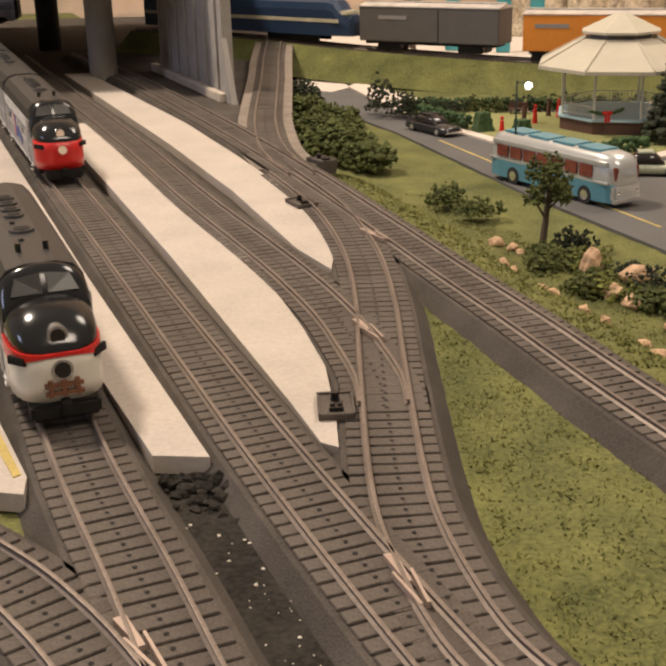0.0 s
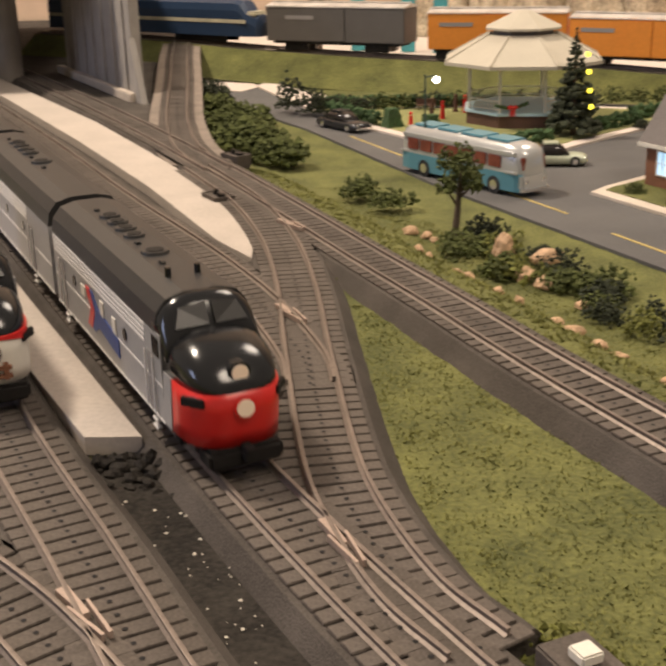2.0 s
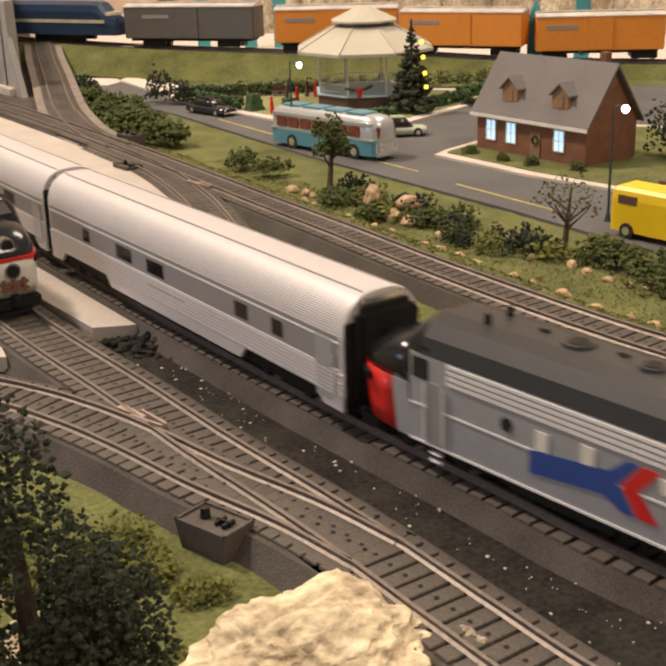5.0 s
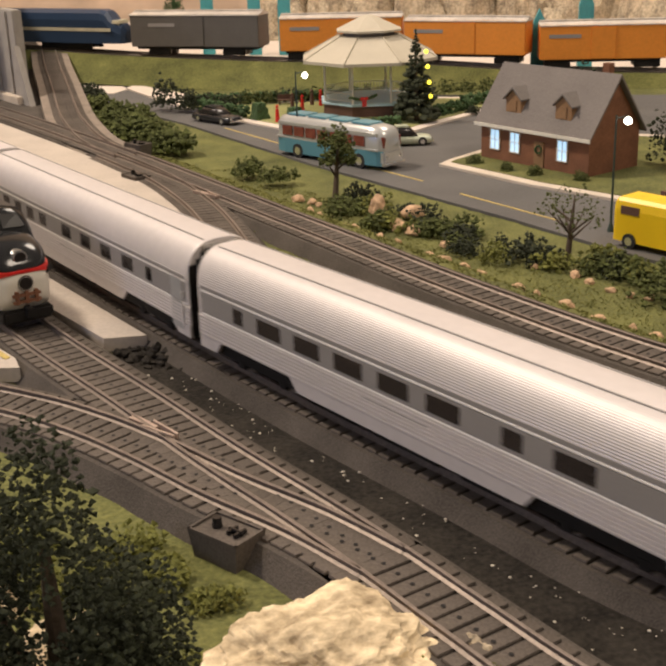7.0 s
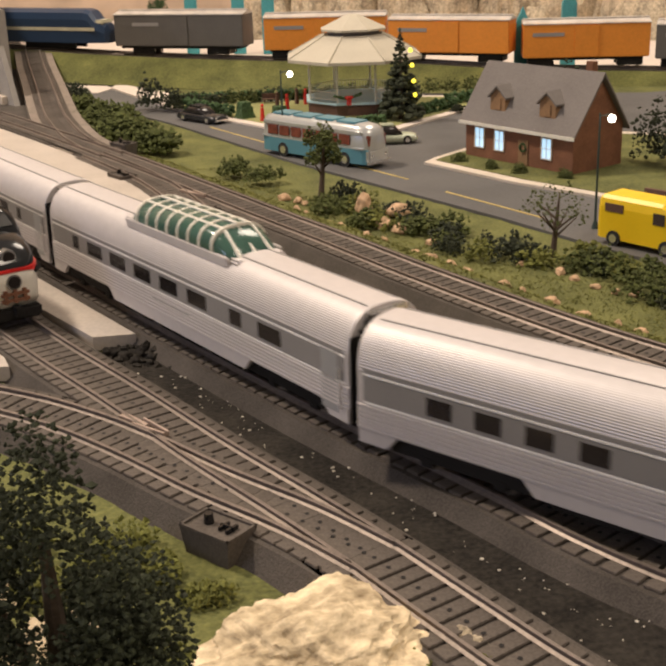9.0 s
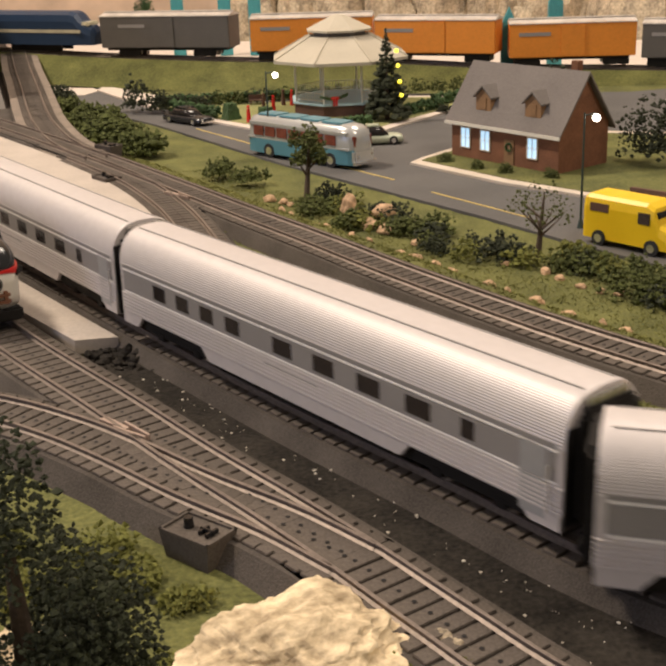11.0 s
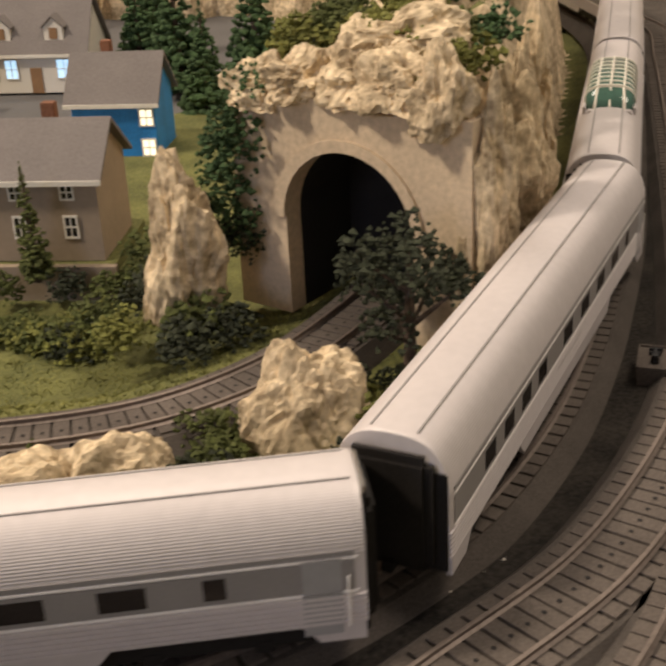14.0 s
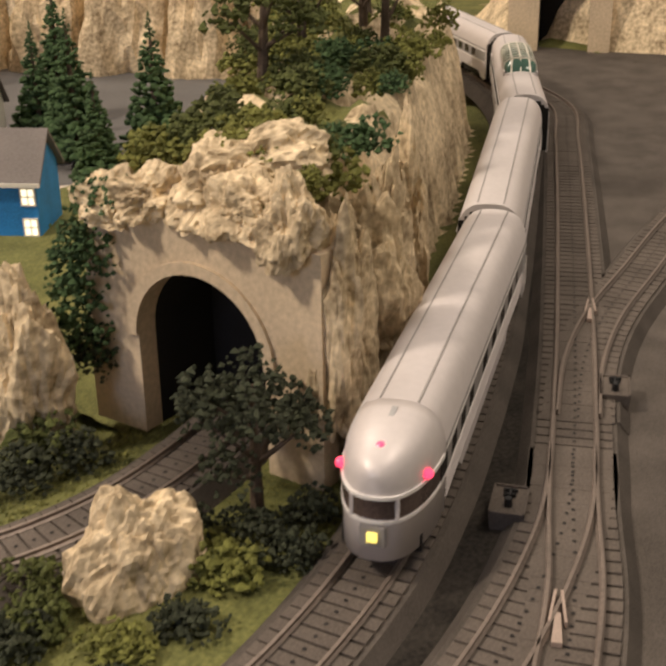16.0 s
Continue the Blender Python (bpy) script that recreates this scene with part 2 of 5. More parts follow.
# ---- lines of track ----
def spline(points, step=4.0):
    """A smooth line through points, at even steps, in millimetres."""
    pts = [Vector((*p, 0.0)) if len(p) == 2 else Vector(p) for p in points]
    pts = [2 * pts[0] - pts[1]] + pts + [2 * pts[-1] - pts[-2]]
    fine = []
    for a, b, c, d in zip(pts, pts[1:], pts[2:], pts[3:]):
        for k in range(24):
            t = k / 24
            fine.append(0.5 * (2 * b + (c - a) * t + (2 * a - 5 * b + 4 * c - d) * t * t + (3 * b - a - 3 * c + d) * t ** 3))
    fine.append(pts[-2])
    out, left = [fine[0]], step
    for p, q in zip(fine, fine[1:]):
        seg = (q - p).length
        while seg >= left and seg > 1e-6:
            p = p + (q - p) * (left / seg)
            seg -= left
            left = step
            out.append(p.copy())
        left -= seg
    return out


LINE_A = spline([(-640, 1930), (-520, 1620), (-400, 1310), (-297, 1044), (-181, 745), (-120, 588), (-56, 421), (-24, 338), (16, 241), (54, 158), (69, 123), (83, 97), (102, 71), (128, 45), (157, 22), (189, 4), (222, -7), (254, -13), (286, -15), (340, -7), (393, 8), (441, 25), (522, 57), (596, 91), (750, 162), (905, 235), (1000, 300), (1080, 380), (1180, 500), (1300, 620), (1480, 760), (1800, 900), (2400, 1000), (3000, 1080)])
LINE_M = spline([(-55, 835), (-22, 750), (22, 620), (49, 538), (75, 462), (100, 385), (134, 293), (160, 235), (182, 195), (206, 160), (233, 131), (262, 109), (292, 97), (330, 92), (372, 96), (420, 106), (480, 121)])
LINE_N = spline([(-420, 1200), (-300, 890), (-160, 525), (-121, 426), (-87, 338), (-58, 270), (-34, 211), (-14, 166), (1, 130), (15, 93), (30, 56), (52, 20), (86, -12), (130, -36), (175, -50), (221, -58), (276, -66), (328, -63), (382, -53), (428, -38), (500, -5), (587, 37), (740, 113), (890, 189), (985, 240), (1060, 320)])
LINE_K = spline([(-170, 335), (-105, 281), (-77, 251), (-56, 221), (-36, 188), (-14, 156), (2, 127)])
LINE_C = spline([(40, 215), (27, 242), (17, 285), (13, 330), (12, 420), (12, 490), (9, 555), (2, 610), (-9, 665), (-24, 715), (-42, 770)])
LINE_B = spline([(11, 380), (10, 405), (3, 440), (-7, 480), (-25, 533), (-48, 592), (-92, 700), (-160, 880), (-280, 1180), (-400, 1480)])
LINE_D = spline([(-28, 760), (-60, 850), (-108, 975), (-200, 1200), (-330, 1500)])
LINE_RAMP = spline([(-38, 790, 0), (-52, 850, 0), (-61, 930, 0), (-66, 1010, 0), (-72, 1200, 4), (-77, 1330, 9), (-80, 1496, 14)])
LINE_R2 = spline([(130, -92), (190, -101), (250, -101), (298, -93), (335, -81), (373, -66), (411, -47), (456, -25)])
LINE_R3 = spline([(480, -16), (530, 5), (585, 20), (657, 31), (735, 43), (850, 55), (1000, 60)])
LINE_BACK = spline([(-268, 1610, 17), (-112, 1496, 15), (30, 1381, 10), (183, 1287, 5), (344, 1222, 0), (466, 1138, -5), (609, 1084, -10), (705, 1020, -11), (800, 930, -12)])


def sides(line):
    out = []
    for i, p in enumerate(line):
        d = line[min(i + 1, len(line) - 1)] - line[max(i - 1, 0)]
        d.z = 0
        d.normalize()
        out.append((p, Vector((-d.y, d.x, 0)), d))
    return out


def ribbon(line, profile):
    """A strip with the cross-section profile [(across, height), ...] along a line."""
    bm = bmesh.new()
    loft(bm, [[tuple(p + s * a + Vector((0, 0, h))) for a, h in profile] for p, s, _ in sides(line)], close=True)
    return bm


one = solid(-2.8, -15, -3.4, 2.8, 15, -2.3, 0.25)
SLEEPER = bpy.data.meshes.new("sleeper")
one.to_mesh(SLEEPER)
one.free()
SLEEPER.materials.append(M["tie"])


def track(name, line, label, bed=(17, 25), depth=9.0, pitch=6.7, wide=15.0, bed_material="bed"):
    """One line of track with its roadbed, sleepers, nail holes and two rails."""
    t = thing(name, 0, 0, 0, 0, label, "track")
    w0, w1 = bed
    part("roadbed", ribbon(line, [(-w1, -3 - depth), (w1, -3 - depth), (w0, -3.2), (-w0, -3.2)]), M[bed_material], t)
    ties, holes = bmesh.new(), bmesh.new()
    fine = sides(spline([tuple(p) for p in line[::4]] + [tuple(line[-1])], pitch))
    for i, (p, s, d) in enumerate(fine):
        h = random.uniform(-0.1, 0.1)
        ring = [holes.verts.new((p + s * 0.85 * math.cos(k) + d * 0.85 * math.sin(k) + Vector((0, 0, -2.05))) * MM) for k in (0.0, 1.26, 2.51, 3.77, 5.03)]
        holes.faces.new(ring)
        if -140 < p.x < 240 and p.y < 420:
            ob = new("sleeper", SLEEPER)
            ob.parent = t
            ob.matrix_local = pose(p.x * MM, p.y * MM, (p.z + h) * MM, 0, 0, math.degrees(math.atan2(d.y, d.x)) + random.uniform(-0.6, 0.6))
            continue
        q = [p + s * a + d * b for a, b in ((-wide, -2.8), (wide, -2.8), (wide, 2.8), (-wide, 2.8))]
        a = [ties.verts.new((v + Vector((0, 0, -3.4))) * MM) for v in q]
        b = [ties.verts.new((v + Vector((0, 0, -2.3 + h))) * MM) for v in q]
        ties.faces.new(b)
        for k in range(4):
            ties.faces.new((a[k], a[(k + 1) % 4], b[(k + 1) % 4], b[k]))
    tagged(part("far_sleeper_row", ties, M["tie"], t), kind="stuff")
    tagged(part("nail_holes", holes, M["hole"], t), kind="stuff")
    for a in (-8.7, 8.7):
        part("rail", ribbon(line, [(a - 1.25, -2.25), (a + 1.25, -2.25), (a + 0.35, -1.6), (a + 0.35, -0.75), (a + 0.62, -0.6), (a + 0.62, -0.05), (a + 0.4, 0.0), (a - 0.4, 0.0), (a - 0.62, -0.05), (a - 0.62, -0.6), (a - 0.35, -0.75), (a - 0.35, -1.6)]), M["rail"], t)
    return t


def frog(x, y, rz, length=26):
    """The pale casting where two rails cross in a turnout."""
    t = thing("turnout_frog", x, y, 0.15, rz, "worn copper-coloured turnout frog between crossing rails", "turnout frog", "turnout frogs")
    bm = bmesh.new()
    prism(bm, [(-3, -0.9), (length * 0.45, -1.7), (length * 0.45, 1.7), (-3, 0.9)], -2.2, -0.35)
    part("casting", bm, M["frog"], t)
    for s in (-1, 1):
        b = bmesh.new()
        prism(b, [(-length * 0.55, s * 1.0 - 0.5), (-length * 0.55, s * 1.0 + 0.5), (2, s * 2.6 + 0.4), (2, s * 2.6 - 0.4)], -2.0, 0.05)
        part("wing_rail", b, M["frog"], t)
    return t


def switch_machine(x, y, rz, w=13, l=20, h=8):
    """The small open box with a lever beside a turnout."""
    t = thing("switch_machine", x, y, 0, rz, "dark grey plastic switch machine box beside the track", "switch machine", "switch machines")
    b = bmesh.new()
    loft(b, [[(-w * 0.42, -l * 0.42, -h - 4), (w * 0.42, -l * 0.42, -h - 4), (w * 0.42, l * 0.42, -h - 4), (-w * 0.42, l * 0.42, -h - 4)],
             [(-w / 2, -l / 2, -0.8), (w / 2, -l / 2, -0.8), (w / 2, l / 2, -0.8), (-w / 2, l / 2, -0.8)]])
    part("box", b, M["tie"], t)
    r = bmesh.new()
    for x0, y0, x1, y1 in ((-w / 2, -l / 2, w / 2, -l / 2 + 0.8), (-w / 2, l / 2 - 0.8, w / 2, l / 2), (-w / 2, -l / 2, -w / 2 + 0.8, l / 2), (w / 2 - 0.8, -l / 2, w / 2, l / 2)):
        box(r, x0, y0, -0.8, x1, y1, 0.0)
    part("rim", r, M["tie"], t)
    v = bmesh.new()
    cyl(v, 0, l * 0.18, -0.8, 2.6, 1.7, 1.4, 10)
    part("lever", v, M["gloss_black"], t)
    k = bmesh.new()
    box(k, -2.6, -l * 0.32, -0.8, 2.6, -l * 0.26, 0.7, 0.2)
    box(k, -2.2, -l * 0.16, -0.8, 2.4, -l * 0.10, 0.7, 0.2)
    box(k, -0.5, -l * 0.34, -0.8, 0.5, -l * 0.06, 0.9, 0.2)
    part("slide", k, M["gloss_black"], t)
    return t


# ---- ground ----
def side_of_main(x, y):
    """Distance from the main line, positive on the town's side."""
    best = min(range(0, len(LINE_M), 3), key=lambda i: (LINE_M[i].x - x) ** 2 + (LINE_M[i].y - y) ** 2)
    p, q = LINE_M[best], LINE_M[min(best + 1, len(LINE_M) - 1)]
    d = math.hypot(x - p.x, y - p.y)
    return d if (q.x - p.x) * (y - p.y) - (q.y - p.y) * (x - p.x) > 0 else -d


def ground_height(x, y):
    d = side_of_main(x, y)
    k = min(max((d - 30) / 45, 0), 1)
    z = -10 - 17 * k * k * (3 - 2 * k)
    if d > 15:
        z += 3.0 * noise.noise(Vector((x, y, 0)) * 0.02) * (1 - k)
    return z + 0.8 * noise.noise(Vector((x, y, 3)) * 0.08)


def ground():
    xs = list(range(-700, -160, 30)) + list(range(-160, 420, 10)) + list(range(420, 1500, 40)) + [2200, 4000]
    ys = [-2500, -900] + list(range(-420, -100, 30)) + list(range(-100, 760, 10)) + list(range(760, 2000, 40)) + [3000, 5000]
    xs = [-4000, -1500] + xs
    bm = bmesh.new()
    grid = [[bm.verts.new(mm(x, y, ground_height(x, y))) for x in xs] for y in ys]
    for a, b in zip(grid, grid[1:]):
        for i in range(len(xs) - 1):
            bm.faces.new((a[i], a[i + 1], b[i + 1], b[i]))
    return tagged(part("ground", bm, M["grass"], smooth=True), "flocked green model grass over the layout board", "ground", kind="structure")


def slab(name, poly, z0, z1, material, label, category="ground", kind="structure"):
    bm = prism(bmesh.new(), poly, z0, z1)
    return tagged(part(name, bm, M[material]), label, category, kind=kind)


ground()
near_a = [(p.x, p.y) for p in LINE_A if p.y < 356 and p.x < 960]
near_n = [(p.x, p.y) for p in LINE_N if p.y < 336 and p.x < 940]
slab("board_strip", near_a[::3] + near_n[::-3], -14, -8.2, "black", "black painted board strip scattered with white flecks", "board")
slab("board_yard", [(-700, 2100), (-120, 2100), (-30, 800), (5, 640), (22, 560), (22, 380), (18, 250), (-5, 250), (-45, 352), (-110, 370), (-145, 330), (-420, 900)], -14, -9.4, "bed", "dark grey painted yard board between the tracks", "board")
slab("board_outer", [(250, -90), (330, -75), (430, -45), (590, 30), (890, 182), (1040, 300), (1250, 420), (1700, 300), (1600, -500), (500, -300)], -16, -8.8, "bed", "dark grey painted board outside the curved tracks", "board")
slab("platform_long", [(-47, 343), (-66, 345), (-125, 480), (-219, 724), (-330, 1010), (-304, 1010), (-270, 915), (-130, 552)], -9, -2.5, "cream", "long cream painted platform strip with a broken end", "platform", "")
slab("platform_curved", [(-212, 983), (-135, 800), (-78, 660), (-54, 590), (-36, 523), (-20, 465), (-10, 420), (-6, 375), (-5, 348), (-11, 352), (-22, 385), (-90, 575), (-165, 775), (-245, 983)], -9, -2.5, "cream", "cream painted platform strip tapering along the curve", "platform", "")
slab("platform_far", [(-278, 1306), (-130, 971), (-80, 840), (-45, 744), (-22, 655), (-12, 609), (-7, 565), (-8, 547), (-26, 585), (-70, 718), (-132, 881), (-305, 1306)], -9, -2.5, "cream", "cream painted platform strip below the pillars", "platform", "")
slab("platform_left", [(-123, 372), (-104, 332), (-102, 320), (-111, 322), (-150, 372), (-320, 770), (-300, 790)], -9, -2.5, "cream", "cream platform strip with a yellow painted edge", "platform", "")
slab("painted_edge", [(-124, 370), (-106, 333), (-108, 331), (-127, 368)], -2.4, -2.1, "yellow_line", "yellow paint along the platform edge", "marking")


def flecks(n, poly_x, poly_y, z, name="plaster_flecks"):
    bm = bmesh.new()
    for _ in range(n):
        k = random.random()
        x, y = poly_x(k), poly_y(k)
        x += random.gauss(0, 9)
        y += random.gauss(0, 6)
        ball(bm, x, y, z, random.choice((0.2, 0.28, 0.35, 0.6)), 0.5, 1, 0.3)
    return tagged(part(name, bm, M["edge"]), "small white plaster crumbs on black board", "debris", kind="stuff")


flecks(130, lambda k: -55 + 115 * k, lambda k: 335 - 255 * k, -8.0)
flecks(45, lambda k: 60 + 200 * k, lambda k: 50 - 85 * k, -8.0)
flecks(30, lambda k: 250 + 600 * k, lambda k: -40 + 235 * k, -8.0)


def rubble():
    t = thing("soil_heap", -52, 335, -9, 0, "black crumbly soil heap at the platform end", "soil")
    bm = bmesh.new()
    for _ in range(160):
        k = random.random()
        ball(bm, random.uniform(-12, 14) + 14 * k, random.uniform(5, -28) * k, random.uniform(0, 4.5) * (1 - k), random.uniform(1.2, 3.0), 0.8, 1, 0.4)
    tagged(part("clods", bm, M["black"], t), kind="stuff")
    for x, y, r in ((-9, -20, 2.6), (-11, -26, 2.2), (12, 2, 2.0), (16, -2, 1.5), (-7, -23, 1.6)):
        part("plaster_lump", ball(bmesh.new(), x, y, 2.0, r, 0.6, 2, 0.3), M["edge"], t)


rubble()


# ---- tracks ----
track("main_line_track", LINE_M, "single model railway track on a raised grey roadbed through grass")
track("departure_track", LINE_A, "straight model railway track curving away on grey roadbed", pitch=6.7)
track("siding_track", LINE_N, "grey painted siding track with small nail holes")
track("joining_track", LINE_K, "siding track joining through a turnout", bed=(17, 24))
track("branch_track", LINE_C, "branch track rising from a turnout beside grass")
track("yard_track", LINE_B, "yard track curving between cream platforms")
track("rear_yard_track", LINE_D, "rear yard track on dark roadbed")
track("outer_track", LINE_R2, "outer curved track on grey roadbed", bed=(17, 24))
track("diverging_track", LINE_R3, "diverging track leaving a turnout", bed=(17, 24))
track("ramp_track", LINE_RAMP, "track on a raised deck of weathered planks", bed=(23, 23), depth=20, bed_material="deck")
track("back_line_track", LINE_BACK, "back track carrying a freight train on a green bank", bed=(17, 60), depth=30, bed_material="grass")
for x, y, a in ((12, 266, 108), (7, 457, 112), (14, 604, 118), (-54, 240, 122), (352, -70, 205), (584, 27, 205)):
    frog(x, y, a)
for x, y, a in ((-6, 379, 3), (-26, 680, 25), (-15, 802, 35), (-39, 157, 38), (404, -25, 112), (512, -18, 115)):
    switch_machine(x, y, a)
t = thing("switch_machine", 62, 205, 0, 20, "dark grey switch machine with a small white indicator", "switch machine", "switch machines")
part("box", solid(-7, -10, -10, 7, 10, 0, 0.6), M["tie"], t)
part("indicator", solid(-3, -3, 0, 3, 3, 3, 0.5), M["trim"], t)


# ---- plants and rocks ----
def leaflet(bm, x, y, z, r):
    """One crumb of foam foliage: a small uneven eight-sided lump."""
    vs = [bm.verts.new(mm(x + a * r * random.uniform(0.5, 1.3) + random.uniform(-0.3, 0.3) * r, y + b * r * random.uniform(0.5, 1.3) + random.uniform(-0.3, 0.3) * r, z + c * r * random.uniform(0.4, 1.2))) for a, b, c in ((1, 0, 0), (0, 1, 0), (-1, 0, 0), (0, -1, 0), (0, 0, 1), (0, 0, -1))]
    for i in range(4):
        bm.faces.new((vs[i], vs[(i + 1) % 4], vs[4]))
        bm.faces.new((vs[(i + 1) % 4], vs[i], vs[5]))


def clump(bm, x, y, z, rx, ry, rz, n, size):
    for _ in range(int(n * 2.2)):
        a, b, k = random.uniform(0, math.tau), random.uniform(-0.3, 1.0), random.random() ** 0.4
        c = math.sqrt(max(0, 1 - b * b))
        leaflet(bm, x + rx * k * c * math.cos(a), y + ry * k * c * math.sin(a), z + rz * k * b, size * random.uniform(0.35, 1.05))


def bush(x, y, z, r, h, material="leaf", n=90, size=None, label="ragged green foam bush on the layout"):
    t = thing("bush", x, y, z, random.uniform(0, 360), label, "bush", "bushes")
    bm = bmesh.new()
    for _ in range(3):
        clump(bm, random.uniform(-0.4, 0.4) * r, random.uniform(-0.4, 0.4) * r, h * 0.3, r * 0.75, r * 0.7, h * random.uniform(0.6, 0.9), n // 3, size or max(1.0, r * 0.13))
    part("foliage", bm, M[material], t)
    return t


def tree(x, y, z, h, r, material="leaf", n=220, crown=0.55, size=None, label="small model tree with ragged foliage", lean=0.0, limbs=6):
    t = thing("tree", x, y, z, random.uniform(0, 360), label, "tree", "trees")
    bm = bmesh.new()
    top = (lean, 0, h * 0.85)
    rod(bm, (0, 0, 0), (lean * 0.5, 0, h * 0.45), h * 0.045, 8, h * 0.03)
    rod(bm, (lean * 0.5, 0, h * 0.45), top, h * 0.03, 8, h * 0.008)
    tips = []
    for k in range(limbs):
        a = k * math.tau / limbs + random.uniform(-0.3, 0.3)
        s = random.uniform(0.25, 0.6)
        q = (lean * s + r * 0.75 * math.cos(a), r * 0.75 * math.sin(a), h * (s + random.uniform(0.15, 0.3)))
        rod(bm, (lean * s, 0, h * s), q, h * 0.018, 6, h * 0.006)
        tips.append(q)
    part("trunk", bm, M["bark"], t)
    bm = bmesh.new()
    for q in tips + [top]:
        clump(bm, q[0], q[1], q[2], r * 0.5, r * 0.5, h * (1 - crown) * 0.42, n // (limbs + 1), size or r * 0.10)
    part("crown", bm, M[material], t)
    return t


def conifer(x, y, z, h, r, material="dark_leaf", label="dark conifer model tree"):
    t = thing("tree", x, y, z, 0, label, "tree", "trees")
    part("trunk", cyl(bmesh.new(), 0, 0, 0, h * 0.9, h * 0.03, h * 0.008, 7), M["bark"], t)
    bm = bmesh.new()
    for i in range(420):
        k = random.random() ** 1.25
        a, rr = random.uniform(0, math.tau), r * (1 - k) * random.uniform(0.3, 1.0)
        ball(bm, rr * math.cos(a), rr * math.sin(a), h * (0.06 + 0.94 * k), r * 0.17 * (1.15 - k), 0.7, 1, 0.4)
    part("crown", bm, M[material], t)
    return t


def rock(x, y, z, rx, ry, rz, material="rock", rot=0, rough=0.35, seed=0, label="cream and ochre plaster rock among bushes", sub=5, name="rock"):
    bm = bmesh.new()
    bmesh.ops.create_icosphere(bm, subdivisions=sub, radius=1.0)
    for v in bm.verts:
        p = v.co.copy()
        q = p * 1.3 + Vector((seed * 3.1, seed, 0))
        k = 1 + rough * noise.fractal(q, 1.0, 2.0, 5) + 0.16 * rough * noise.noise(q * 9) - 0.2 * rough * abs(noise.noise(q * 3))
        v.co = Vector((p.x * rx, p.y * ry, max(p.z, -0.35) * rz)) * k * MM
    ob = part(name, bm, M[material], smooth=False)
    ob.matrix_world = pose(x * MM, y * MM, z * MM, 0, 0, rot)
    return tagged(ob, label, "rock", "rocks")


# near the camera
rock(-22, 92, -9, 34, 30, 12, "rock", 20, 0.32, 1, "large pale pitted plaster rock beside the siding", 6)
rock(14, 86, -10, 10, 8, 8, "rock_grey", 0, 0.4, 2)
rock(-86, 120, -12, 18, 14, 10, "rock", 40, 0.4, 3)
rock(-112, 150, -12, 14, 12, 10, "rock", 10, 0.4, 4)
tree(-83, 20, -10, 108, 18, "dark_leaf", 4200, 0.5, 0.8, "dark twisted model tree close to the camera", 6, 8)
for x, y, r, h in ((2, 74, 13, 7), (16, 68, 11, 8), (-60, 100, 10, 6), (-100, 178, 12, 7), (-125, 200, 14, 9), (-80, 150, 9, 5), (-115, 115, 14, 9)):
    bush(x, y, -10, r, h, "leaf2", 80)

for x, y, r, h in ((-72, 163, 14, 9), (-88, 150, 12, 8), (-58, 150, 11, 6), (-100, 165, 13, 9), (-46, 132, 9, 5)):
    bush(x, y, -10, r, h, "leaf2", 130)

# stream bank between the main line and the street
for k in range(62):
    i = 60 + k * 2.7
    p = LINE_M[min(int(i), len(LINE_M) - 1)]
    q = LINE_M[min(int(i) + 1, len(LINE_M) - 1)]
    d = (q - p).normalized()
    off = random.uniform(80, 118) if p.y > 430 else random.uniform(112, 146)
    x, y = p.x - d.y * off, p.y + d.x * off
    if y > 200:
        bush(x, y, ground_height(x, y) - 1, random.uniform(11, 19), random.uniform(9, 17), random.choice(("leaf", "leaf", "dark_leaf", "leaf2")), 75)
for k in range(30):
    p = LINE_M[min(66 + int(k * 3.6), len(LINE_M) - 2)]
    d = (LINE_M[min(67 + int(k * 3.6), len(LINE_M) - 1)] - p).normalized()
    off = random.uniform(50, 60)
    x, y = p.x - d.y * off, p.y + d.x * off
    if y > 150 and k % 3 != 2:
        rock(x, y, ground_height(x, y), random.uniform(2, 5.5), random.uniform(2, 4), random.uniform(2, 4), "stone", random.uniform(0, 180), 0.3, k, "small pinkish garden stone on the bank", 3, "stone")
for n, (x, y, r) in enumerate(((89, 666, 5), (97, 656, 4), (100, 647, 3.5), (115, 630, 4.5), (131, 598, 5.5), (135, 566, 7), (141, 550, 6.5), (152, 516, 4), (186, 455, 3), (201, 433, 4), (204, 420, 3.5), (208, 402, 3), (214, 390, 3), (221, 383, 3.5))):
    rock(x, y, ground_height(x, y) + r * 0.3, r, r * 0.7, r * 0.65, "stone", n * 47, 0.3, 140 + n, "rounded pinkish garden stone on the bank", 3, "stone")
rock(131, 600, -20, 6, 5, 9, "stone", 0, 0.25, 50, "upright pinkish garden stone on the bank", 3, "stone")
rock(152, 585, -22, 10, 5, 6, "stone", 20, 0.25, 51, "flat pinkish garden stone on the bank", 3, "stone")
bush(-5, 905, -24, 34, 26, "leaf", 260, label="wide ragged green bush beside the ramp")
bush(15, 870, -24, 26, 20, "leaf", 200, label="wide ragged green bush beside the ramp")
for x, y in ((-34, 1120), (-12, 1060), (-42, 1200), (-30, 1000), (0, 990)):
    bush(x, y, -26, 26, 22, random.choice(("leaf", "leaf", "dark_leaf")), 200, label="wide ragged green bush beside the raised deck")
bush(70, 760, -24, 17, 14, "leaf", 120)
bush(85, 725, -24, 15, 12, "leaf", 120)
bush(38, 525, -11, 10, 5, "leaf2", 90)
bush(45, 510, -11, 8, 5, "leaf2", 80)
